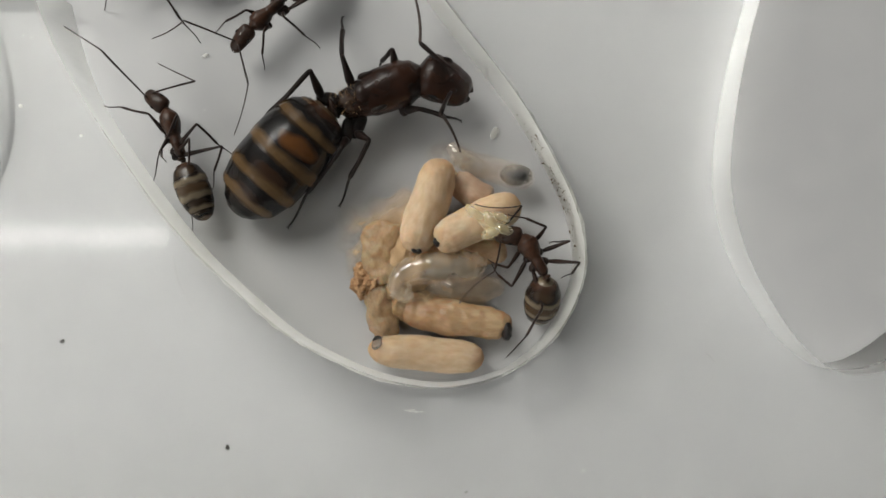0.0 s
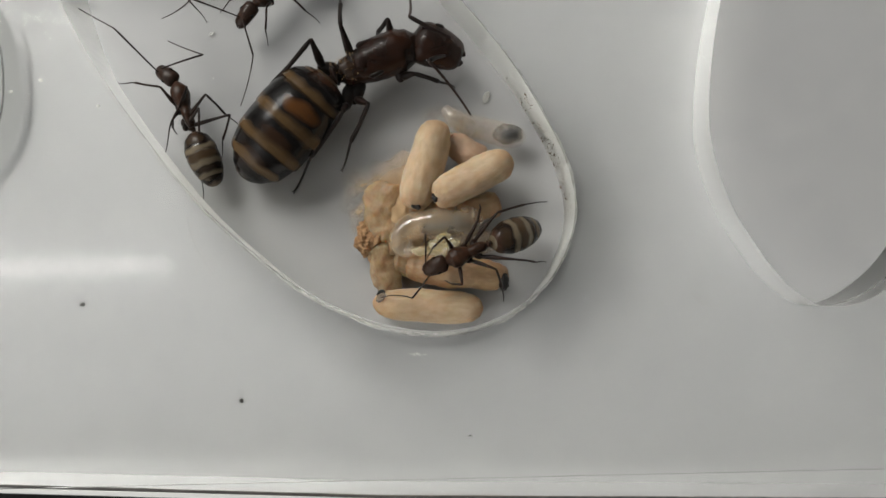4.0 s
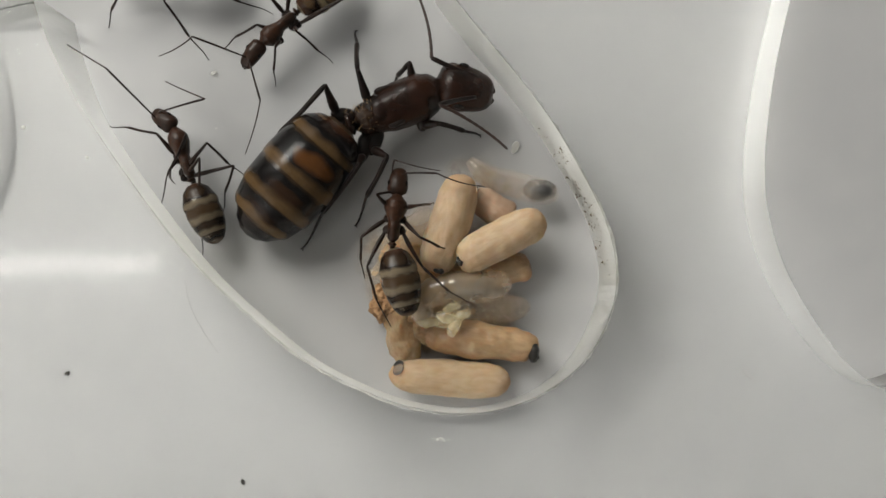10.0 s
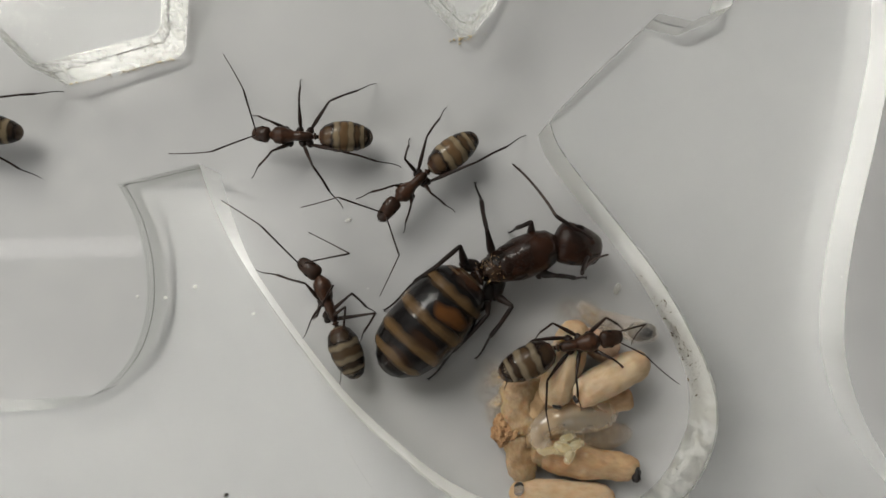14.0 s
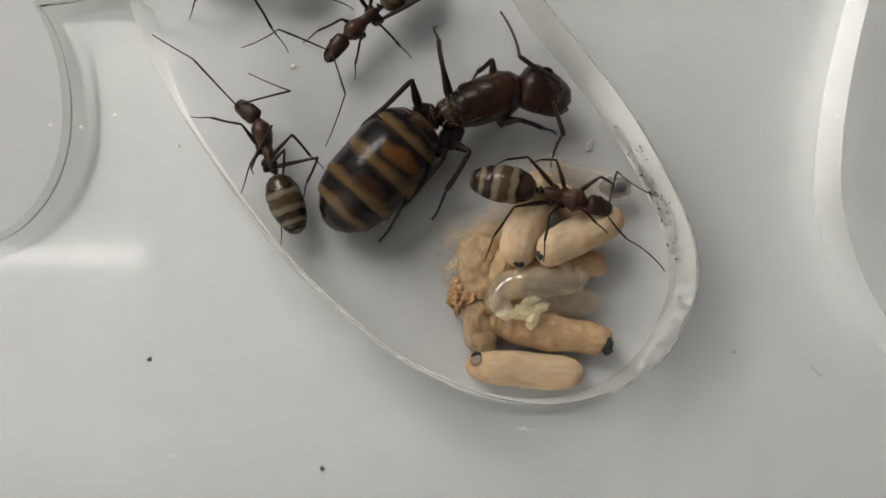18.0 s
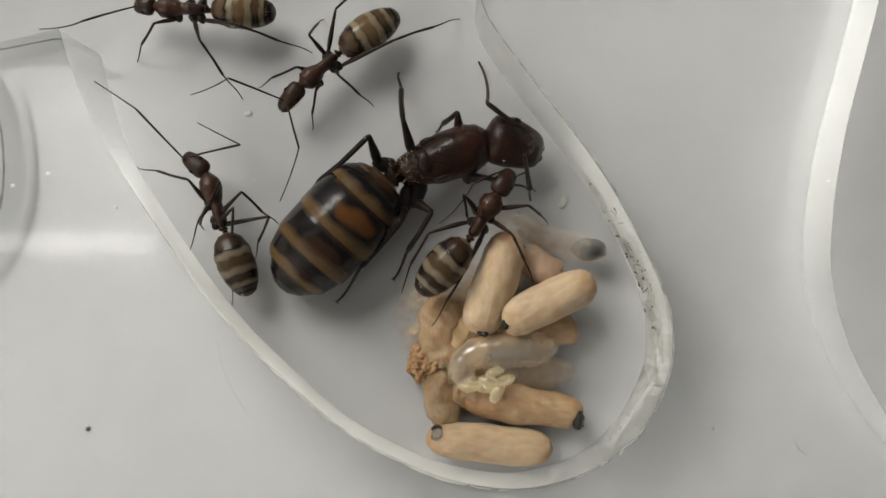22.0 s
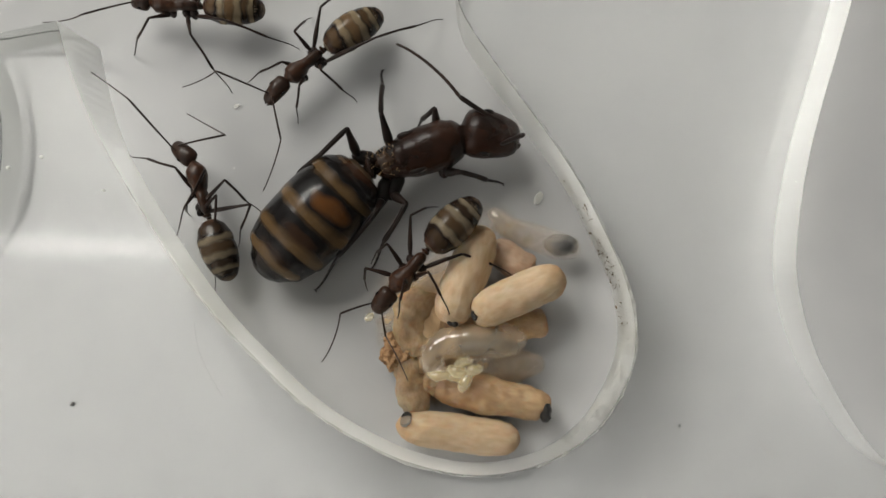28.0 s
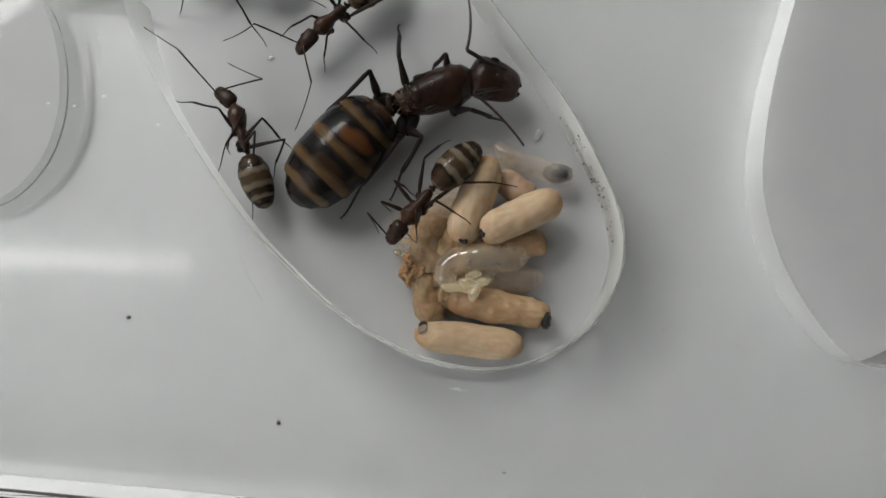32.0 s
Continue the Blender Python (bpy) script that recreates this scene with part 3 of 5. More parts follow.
plate("plate_corner", [[(-28.4, 25.8), (-21.2, 27.6), (-20.9, 28.1), (-20.6, 33), (-24, 40), (-36, 40), (-35, 32.5)]], "clear acrylic block with a dirty lower edge")
plate("plate_wedge", [[(-3.3, 28.7), (-2.6, 28.7), (-1.0, 30.5), (2.0, 40), (-8.0, 40), (-5.5, 31)]], "clear acrylic wedge between the passages")

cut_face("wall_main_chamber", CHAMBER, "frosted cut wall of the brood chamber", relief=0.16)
cut_face("wall_tooth", [Vector((-18.75, 20.02, 0)), Vector((-21.0, 19.5, 0)), Vector((-23.35, 18.95, 0))], "smooth clear end between two chambers", M_SMOOTH)
cut_face("wall_left_chamber", catmull([(x, y, 0) for x, y in LEFT_CHAMBER], 8), "smooth clear wall of the side chamber", M_SMOOTH)
cut_face("wall_right_chamber", catmull([(x, y, 0) for x, y in RIGHT_CHAMBER], 8, True), "half-clear cut wall of the empty chamber", M_HALFFROST)
cut_face("wall_passage", [Vector((x, y, 0)) for x, y in ((14.0, 33.0), (12.6, 29.0), (10.2, 28.1), (8.3, 28.6), (5.0, 25.6), (2.2, 22.9), (1.75, 22.3))], "clear cut wall of the passage", M_THINFROST)
cut_face("wall_corner", [Vector((x, y, 0)) for x, y in ((-35, 32.5), (-28.4, 25.8), (-21.2, 27.6), (-20.9, 28.1), (-20.6, 33))][::-1], "frosted cut wall of the corner block", M_BLOCKFROST)
cut_face("wall_wedge", [Vector((x, y, 0)) for x, y in ((-5.5, 31), (-3.3, 28.7), (-2.6, 28.7), (-1.0, 30.5), (2.0, 40))][::-1], "frosted cut wall of the wedge", M_BLOCKFROST)

bm = bmesh.new()
bmesh.ops.create_cube(bm, size=1, matrix=Matrix.LocRotScale(Vector((0, 15.0, TOP + 0.12)), None, Vector((120, 50.0, 0.16))))
lid = part("cover_sheet", bm, M_COVER, None, "thin clear cover sheet lying on the plate", smooth=False, kind="structure")
lid.visible_shadow = False

bm = bmesh.new()
rim = [bm.verts.new((x, y, -2.05)) for x, y in ((-65, -8.13), (0, -11.34), (65, -13.08), (65, 60), (-65, 60))]
deck = bmesh.ops.extrude_face_region(bm, geom=[bm.faces.new(rim)])
bmesh.ops.translate(bm, vec=(0, 0, 2), verts=[g for g in deck["geom"] if isinstance(g, bmesh.types.BMVert)])
bmesh.ops.recalc_face_normals(bm, faces=bm.faces)
bmesh.ops.bevel(bm, geom=list(bm.edges), offset=0.3, segments=2, affect="EDGES")
part("floor", bm, M_BASE, None, "white matt plastic base under the clear plate", smooth=False, kind="structure")

def edge_strip(name, section, mat, label):
    """A strip along the front edge of the plate, by its section of (out, up)."""
    bm = bmesh.new()
    lip = [Vector((-65, -7.83, 0)), Vector((0, -11.04, 0)), Vector((65, -12.78, 0))]
    rows = [[bm.verts.new(p + Vector((0, o, z))) for o, z in section] for p in lip]
    n = len(section)
    for a, c in zip(rows, rows[1:]):
        for k in range(n):
            bm.faces.new((a[k], a[(k + 1) % n], c[(k + 1) % n], c[k]))
    bm.faces.new(rows[0])
    bm.faces.new(list(reversed(rows[-1])))
    bmesh.ops.recalc_face_normals(bm, faces=bm.faces)
    part(name, bm, mat, None, label, smooth=False, kind="structure")


edge_strip("edge_trim", ((-0.01, 0.0), (-0.01, 4.36), (-0.06, 4.44), (-0.27, 4.44), (-0.34, 4.32), (-0.34, 0.0)), M_TRIM, "thin glossy white strip along the edge of the plate")
# The gap's shade is built as a solid dark strip beside the white edge.
edge_strip("edge_gap_shade", ((0.18, 0.0), (0.18, 4.38), (0.15, 4.41), (0.02, 4.41), (-0.004, 4.38), (-0.004, 0.0)), M_GAPSHADE, "thin dark strip for the shaded gap between the plate and its white edge")

bm = bmesh.new()
bmesh.ops.create_cube(bm, size=1, matrix=Matrix.LocRotScale(Vector((0, 0, -17.1)), None, Vector((3000, 3000, 30))))
part("ground", bm, M_TABLE, None, "dark speckled stone table top", smooth=False, kind="structure")


# ---- ants ----
def limb_mesh(length, r0, r1, r2, n=12):
    """A thigh or scape: thickest at a third of its length."""
    pts = [(length * k / n, 0, 0.02 * length * math.sin(math.pi * k / n)) for k in range(n + 1)]
    rad = [curve_at([(0, r0), (0.32, r1), (0.9, r2), (1, r2 * 0.8)], k / n)[0] for k in range(n + 1)]
    return tube(pts, rad, 10)


def shank_mesh(length, r):
    """Shin and jointed foot in one stiff piece, bowed a little, with two claws."""
    pts, rad = [], []
    bow = [(0, 0.0), (0.1, 0.012), (0.5, 0.05), (0.58, 0.052), (0.8, 0.028), (1, 0.0)]
    size = [(0, 0.7), (0.06, 0.95), (0.3, 0.85), (0.5, 1.0), (0.54, 0.9), (0.56, 0.5), (0.60, 0.55), (0.75, 0.5), (0.77, 0.36), (0.79, 0.46), (0.85, 0.44), (0.86, 0.32), (0.88, 0.42), (0.93, 0.40), (0.94, 0.28), (0.96, 0.38), (1, 0.32)]
    for k, (s, f) in enumerate(size):
        pts.append((length * s, 0.02 * length * math.sin(s * 9.0) * s, length * curve_at(bow, s)[0]))
        rad.append(r * f)
    bm = tube(pts, rad, 8)
    y, end = pts[-1][1], pts[-1]
    for side in (-1, 1):
        tube([end, (length + r * 0.7, y + side * r * 0.5, -r * 0.1), (length + r * 0.9, y + side * r * 0.8, -r * 0.5)], [r * 0.26, r * 0.2, r * 0.07], 5, bm)
    return bm


def coxa(ant, root, hip, r, mat):
    """The swollen first piece of a leg, from under the trunk to the hip."""
    root, hip = Vector(root), Vector(hip)
    length = (hip - root).length + r * 0.8
    return part("coxa", straight(0, length, [(0, 0.5 * r, 0.5 * r), (0.3, r, r), (0.6, 0.95 * r, 0.95 * r), (0.88, 0.62 * r, 0.62 * r), (1, 0.2 * r, 0.2 * r)], 10, 12), mat, ant, at=along(root, hip))


def leg(ant, hip, knee, toe, r, mat):
    """A thigh from the hip to the knee, and under it a shin with its foot; joints in the ant's space, millimetres."""
    hip, knee, toe = Vector(hip), Vector(knee), Vector(toe)
    a = along(hip, knee)
    lf, lt = (knee - hip).length, (toe - knee).length
    thigh = part("leg", limb_mesh(lf, r * 0.95, r * 1.45, r * 0.8), mat, ant, at=a)
    shin = part("shin", shank_mesh(lt, r * 0.85), mat, thigh, at=a.inverted() @ along(knee, toe))
    return thigh, shin, lf, lt


def antenna(ant, base, elbow, tip, r, mat, curl=0.09):
    base, elbow, tip = Vector(base), Vector(elbow), Vector(tip)
    a = along(base, elbow)
    l1, l2 = (elbow - base).length, (tip - elbow).length
    scape = part("antenna", limb_mesh(l1, r * 0.75, r * 0.9, r * 1.1), mat, ant, at=a)
    n, pts, rad = 44, [], []
    for k in range(n + 1):
        f = k / n
        pts.append((l2 * f, 0, -curl * l2 * math.sin(math.pi * f) + 0.03 * l2 * math.sin(5 * f) * f))
        rad.append(r * (0.80 - 0.24 * f) * (0.78 if k % 4 == 0 else 1.0) * (0.5 if k == n else 1))
    flag = part("flagellum", tube(pts, rad, 8), M_FLAGELLUM, scape, at=a.inverted() @ along(elbow, tip))
    return scape, flag, l1, l2


def head_parts(ant, at, length, width, mat, eye_r, height=0.8):
    """A head whose x axis points to the mouth, pivot at the neck."""
    w, h = width / 2, width / 2 * height
    prof = [(0, 0.24 * w, 0.22 * h), (0.03, 0.60 * w, 0.42 * h), (0.10, 0.90 * w, 0.74 * h), (0.24, 1.0 * w, 0.96 * h), (0.45, 0.98 * w, 1.0 * h), (0.66, 0.90 * w, 0.90 * h), (0.84, 0.78 * w, 0.72 * h), (0.95, 0.64 * w, 0.52 * h), (1.0, 0.44 * w, 0.34 * h)]
    head = part("head", rough_up(straight(0, length * 0.95, prof, 18, 22, [(0, 0.0), (0.5, 0.0), (1, -0.25 * h)]), 0.03 * w, 0.5 * w, 3), mat, ant, at=at)
    part("clypeus", ball((length * 0.84, 0, -0.02 * h), (length * 0.12, w * 0.36, h * 0.34)), mat, head)
    for s in (-1, 1):
        part("antenna_socket", ball((length * 0.66, s * w * 0.28, h * 0.66), (w * 0.2, w * 0.14, h * 0.14)), mat, head)
        part("eye", ball((length * 0.40, s * w * 0.86, h * 0.40), (eye_r * 1.25, eye_r * 0.6, eye_r)), M_EYE, head)
        jaw = straight(0, length * 0.19, [(0, 0.16 * w, 0.2 * h), (0.4, 0.22 * w, 0.18 * h), (0.8, 0.15 * w, 0.1 * h), (1, 0.04 * w, 0.05 * h)], 8, 10)
        part("mandible", jaw, mat, head, at=pose(length * 0.83, s * w * 0.33, -0.42 * h, 0, 6, -s * 20))
    return head


def gaster_parts(ant, at, length, width, height, cuts, skins, membrane, stout=0.0):
    """A gaster whose x axis points to its tip, pivot at the waist; each plate laps over the next."""
    w, h = width / 2, height / 2
    prof = [(0, (0.20 + 0.1 * stout) * w, 0.25 * h), (0.03, (0.46 + 0.16 * stout) * w, 0.52 * h), (0.12, (0.77 + 0.09 * stout) * w, 0.82 * h), (0.3, (0.96 + 0.02 * stout) * w, 0.97 * h), (0.48, 1.0 * w, 1.0 * h), (0.68, (0.92 + 0.05 * stout) * w, 0.93 * h), (0.84, (0.72 + 0.08 * stout) * w, 0.74 * h), (0.94, 0.50 * w, 0.50 * h), (0.985, 0.27 * w, 0.26 * h), (1, 0.06 * w, 0.06 * h)]
    lift = [(0, 0.0), (0.4, 0.12 * h), (1, -0.15 * h)]
    body = part("gaster", straight(0, length, [(s, a * 0.955, b * 0.955) for s, a, b in prof], 22, 24, lift), membrane, ant, at=at)
    for skin, a, b in zip(skins, cuts, cuts[1:]):
        rings, n = [], 10
        for i in range(n + 1):
            f = i / n
            s = a + (b + 0.014 - a) * f
            pw, ph = curve_at(prof, min(s, 1.0))
            grow = 0.945 if i == 0 else 0.972 + 0.045 * math.sin(f * 1.9)
            rings.append(((length * s, 0, curve_at(lift, s)[0]), (0, 1, 0), (0, 0, 1), pw * grow, ph * grow))
        part("tergite", rough_up(loft(rings, 36, caps=b > 0.97), 0.03 * w, 0.9 * w, a * 9), skin, body)
    return body


def trunk_parts(ant, a, b, width, height, mat, queen=False):
    """The middle body from the waist a to the neck b along x."""
    w, h = width / 2, height / 2
    if queen:
        prof = [(0, 0.34 * w, 0.30 * h), (0.06, 0.62 * w, 0.58 * h), (0.2, 0.74 * w, 0.80 * h), (0.34, 0.90 * w, 0.95 * h), (0.5, 1.0 * w, 1.0 * h), (0.72, 1.0 * w, 0.98 * h), (0.86, 0.82 * w, 0.76 * h), (0.94, 0.50 * w, 0.46 * h), (1, 0.28 * w, 0.28 * h)]
    else:
        prof = [(0, 0.32 * w, 0.38 * h), (0.08, 0.52 * w, 0.66 * h), (0.26, 0.58 * w, 0.80 * h), (0.42, 0.56 * w, 0.72 * h), (0.52, 0.78 * w, 0.86 * h), (0.70, 1.06 * w, 1.04 * h), (0.84, 0.98 * w, 0.92 * h), (0.94, 0.55 * w, 0.55 * h), (1, 0.28 * w, 0.28 * h)]
    trunk = part("thorax", rough_up(straight(a, b, prof, 32, 26), 0.06 * w, 0.4 * w, 2), mat, ant)
    if queen:
        ln = b - a
        part("scutellum", ball((a + ln * 0.30, 0, h * 0.70), (0.10 * ln, 0.50 * w, 0.30 * h), sub=3), mat, trunk)
        part("metanotum", rough_up(ball((a + ln * 0.14, 0, h * 0.42), (0.12 * ln, 0.46 * w, 0.38 * h), sub=4), 0.13 * w, 0.22 * w, 5), M_PROPODEUM, trunk, "rough brown rear of the thorax")
        for s in (-1, 1):
            part("wing_scar", rough_up(ball((a + ln * 0.40, s * w * 0.76, h * 0.50), (0.09 * ln, 0.14 * w, 0.18 * h), sub=3), 0.06, 0.3, 4), M_LEG, trunk, "black lump where a wing was shed")
        bm = bmesh.new()
        for k in range(46):
            x, th = a + ln * random.uniform(-0.02, 0.26), random.uniform(-1.1, 1.1)
            p = Vector((x, math.sin(th) * w * 0.62, math.cos(th) * h * 0.72 + 0.1))
            d = Vector((random.gauss(-0.2, 0.4), math.sin(th) + random.gauss(0, 0.3), math.cos(th))).normalized()
            tube([p, p + d * 0.12, p + d * random.uniform(0.18, 0.30)], [0.014, 0.011, 0.004], 4, bm)
        part("bristles", bm, M_BRISTLE, trunk, "short golden hairs", kind="stuff")
    return trunk


def petiole(ant, length, width, height, mat):
    bm = tube([(-length * 0.5, 0, -height * 0.15), (0, 0, -height * 0.05), (length * 0.5, 0, -height * 0.1)], [width * 0.25, width * 0.32, width * 0.25], 10)
    ball((0, 0, height * 0.2), (length * 0.22, width * 0.5, height * 0.5), bm)
    return part("petiole", bm, mat, ant)


def worker(body, legs, feelers, label, scale=1.0, skins=W_PLATES):
    """A worker in a given stance: mouth, neck, waist, start and tip of the gaster; hips, knees and toes; feelers."""
    mouth, neck, waist, gfront, gtip = [Vector(p) for p in body]
    m = along(waist, (neck.x, neck.y, waist.z))
    inv = m.inverted()
    ant = empty("worker_ant", m, label, "ant", "worker ants")
    ln = (inv @ neck).x
    trunk_parts(ant, 0.15, ln, 1.15 * scale, 1.15 * scale, M_WTHORAX)
    petiole(ant, 0.5 * scale, 0.5 * scale, 0.75 * scale, M_WTHORAX)
    nk = inv @ neck
    nk.z = 0.05
    mo = inv @ mouth
    mo.z = min(mo.z, -0.1)
    head_parts(ant, along(nk - (mo - nk).normalized() * 0.1, mo), (mo - nk).length * 0.93, 1.1 * scale, M_WHEAD, 0.12 * scale, 0.72)
    gt = inv @ gtip
    gt.z = -0.15
    gaster_parts(ant, along(Vector((-0.2, 0, 0)), gt), (gt - Vector((-0.2, 0, 0))).length * 0.97, 2.1 * scale, 1.8 * scale, (0.03, 0.36, 0.62, 0.82, 0.985), skins, M_WMEMBRANE)
    for hip, knee, toe in legs:
        h = inv @ Vector(hip)
        h.x, h.y, h.z = min(max(h.x, 0.35), ln * 0.8), math.copysign(0.46, h.y), -0.3
        coxa(ant, (h.x + 0.12, h.y * 0.3, -0.15), h, 0.27 * scale, M_WLEG)
        leg(ant, h, inv @ Vector(knee), inv @ Vector(toe), 0.098 * scale, M_WLEG)
    ahead = (mo - nk).normalized()
    across = Vector((-ahead.y, ahead.x, 0)).normalized()
    for s, (base, elbow, tip) in zip((1, -1) if across.dot(inv @ Vector(feelers[0][1]) - nk) > across.dot(inv @ Vector(feelers[1][1]) - nk) else (-1, 1), feelers):
        socket = nk + ahead * ((mo - nk).length * 0.60) + across * (0.17 * s * scale) + Vector((0, 0, 0.30 * scale))
        antenna(ant, socket, inv @ Vector(elbow), inv @ Vector(tip), 0.06 * scale, M_WLEG)
    return ant


worker([(-13.75, 14.55, 1.5), (-12.28, 13.42, 2.0), (-11.27, 10.45, 1.7), (-11.05, 10.2, 1.9), (-9.93, 6.9, 1.6)],
       [((-12.6, 11.75, 1.3), (-12.97, 12.95, 2.4), (-16.31, 13.82, 0.6)), ((-12.23, 11.6, 1.3), (-11.25, 12.83, 2.7), (-13.7, 9.3, 0.1)),
        ((-11.68, 10.99, 1.3), (-10.14, 12.32, 2.7), (-8.9, 10.9, 0.05)), ((-11.5, 10.6, 1.3), (-8.75, 11.1, 2.5), (-10.09, 8.98, 0.05)),
        ((-12.17, 11.75, 1.3), (-12.3, 11.0, 2.2), (-12.9, 10.6, 0.05)), ((-11.41, 10.6, 1.3), (-10.54, 11.51, 2.7), (-11.3, 6.5, 0.05))],
       [((-13.27, 14.35, 2.0), (-15.6, 16.5, 2.7), (-18.45, 18.3, 2.0)), ((-12.85, 14.35, 2.0), (-10.25, 14.72, 2.7), (-12.97, 16.13, 1.4))],
       "brown worker ant with a striped gaster beside the chamber wall", 0.95, DARK_PLATES)
worker([(-8.71, 16.55, 1.5), (-7.43, 18.02, 2.0), (-5.49, 19.71, 1.7), (-5.12, 20.27, 1.9), (-2.27, 22.09, 1.6)],
       [((-7.09, 18.88, 1.3), (-7.53, 18.86, 2.3), (-10.04, 18.32, 0.05)), ((-6.68, 18.52, 1.3), (-6.52, 17.6, 2.3), (-7.07, 16.08, 0.05)),
        ((-5.96, 19.5, 1.3), (-6.84, 20.39, 2.7), (-6.55, 22.1, 0.05)), ((-5.83, 19.21, 1.3), (-5.29, 18.32, 2.7), (-3.78, 17.34, 0.05)),
        ((-5.5, 19.85, 1.3), (-5.49, 21.76, 2.7), (-4.17, 24.05, 0.05)), ((-5.33, 19.63, 1.3), (-2.46, 20.18, 2.7), (0.89, 22.17, 0.05))],
       [((-8.71, 17.27, 2.0), (-10.94, 18.14, 2.7), (-13.54, 17.69, 0.9)), ((-8.24, 16.5, 2.0), (-7.26, 14.58, 2.7), (-8.63, 11.97, 0.9))],
       "brown worker ant standing at the chamber's wide mouth", 0.92)
worker([(-16.57, 22.33, 1.5), (-15.22, 22.14, 2.0), (-12.37, 22.0, 1.7), (-12.02, 21.95, 1.9), (-8.72, 21.98, 1.6)],
       [((-14.21, 22.49, 1.3), (-15.04, 22.89, 2.3), (-16.62, 23.73, 0.05)), ((-13.96, 21.89, 1.3), (-14.94, 21.06, 2.3), (-16.7, 19.73, 0.05)),
        ((-13.33, 22.34, 1.3), (-13.2, 23.9, 2.7), (-13.47, 25.97, 0.05)), ((-13.15, 21.84, 1.3), (-12.43, 20.08, 2.7), (-10.95, 17.68, 0.05)),
        ((-12.7, 22.3, 1.3), (-11.35, 23.99, 2.7), (-8.69, 25.63, 0.05)), ((-12.56, 21.84, 1.3), (-10.69, 20.92, 2.7), (-7.21, 20.25, 0.05))],
       [((-16.4, 22.57, 2.0), (-16.54, 24.73, 2.7), (-18.3, 27.54, 0.9)), ((-16.5, 22.05, 2.0), (-18.48, 21.0, 2.7), (-21.79, 21.19, 0.9))],
       "brown worker ant with pale gaster stripes in the passage", 0.92)
worker([(-39.73, 23.88, 1.5), (-38.02, 23.42, 2.0), (-34.85, 23.0, 1.7), (-34.22, 22.89, 1.9), (-30.26, 22.45, 1.6)],
       [((-37.5, 23.55, 1.3), (-37.85, 24.47, 2.7), (-41.16, 25.79, 0.05)), ((-37.5, 23.1, 1.3), (-37.52, 21.44, 2.7), (-40.82, 20.79, 0.05)),
        ((-36.48, 23.37, 1.3), (-35.2, 25.46, 2.7), (-33.55, 27.88, 0.05)), ((-36.48, 23.02, 1.3), (-35.21, 20.74, 2.7), (-35.22, 19.31, 0.05)),
        ((-35.28, 23.29, 1.3), (-31.22, 24.41, 2.7), (-28.62, 25.31, 0.05)), ((-35.28, 22.83, 1.3), (-31.56, 21.03, 2.7), (-30.05, 19.82, 0.05))],
       [((-39.53, 24.12, 2.0), (-40.49, 26.18, 2.7), (-43.27, 28.06, 0.9)), ((-39.53, 23.44, 2.0), (-41.15, 23.16, 2.7), (-44.63, 22.13, 0.9))],
       "brown worker ant with a dark gaster tip in a side passage", 0.95)


# ---- the queen ----
QUEEN = along((-2.45, 13.25, 2.1), (2.54, 15.22, 2.1))
QINV = QUEEN.inverted()
queen = empty("queen_ant", QUEEN, "large dark queen ant with an ochre-banded black gaster", "ant")
trunk_parts(queen, 0.2, 5.5, 2.62, 2.7, M_THORAX, True)
petiole(queen, 1.0, 1.3, 1.9, M_THORAX)
queen_head = head_parts(queen, pose(5.1, 0.3, 0.1, 0, 8, -35), 3.35, 2.62, M_QHEAD, 0.25, 0.8)
gt = QINV @ Vector((-8.33, 7.47, 1.8))
gaster_parts(queen, along((-0.40, 0.16, 0.0), gt), (gt - Vector((-0.40, 0.16, 0))).length, 4.62, 3.9, (0.02, 0.20, 0.47, 0.69, 0.86, 0.985), Q_PLATES, M_QMEMBRANE, 1.0)
for root, hip, knee, toe in [((4.0, 0.4, -0.5), (4.0, 0.95, -0.6), (0.8, 16.5, 2.6), (-0.3, 16.0, 0.05)), ((2.2, 0.4, -0.6), (1.3, 0.75, -0.5), (-1.96, 16.05, 3.1), (-2.36, 19.18, 0.05)),
                             ((0.4, 0.4, -0.5), (-0.5, 0.95, -0.3), (-3.6, 15.05, 3.7), (-8.36, 11.2, 0.05)), ((4.0, -0.4, -0.5), (3.6, -1.35, -0.6), (2.3, 13.2, 2.4), (4.6, 12.95, 0.05)),
                             ((1.4, -0.5, -0.5), (0.55, -1.55, -0.5), (-0.46, 11.4, 2.7), (-2.55, 8.0, 0.05)), ((0.7, -0.5, -0.5), (-0.1, -1.7, -0.5), (-1.95, 10.95, 2.9), (-5.6, 6.75, 0.05))]:
    coxa(queen, root, hip, 0.44, M_LEG)
    leg(queen, hip, QINV @ Vector(knee), QINV @ Vector(toe), 0.19, M_LEG)
q_feelers = [antenna(queen_head, (2.15, 0.55 * s, 0.75), (2.15, s * 3.25, 0.75), (2.15, s * 7.45, 0.75), 0.125, M_LEG) for s in (1, -1)]


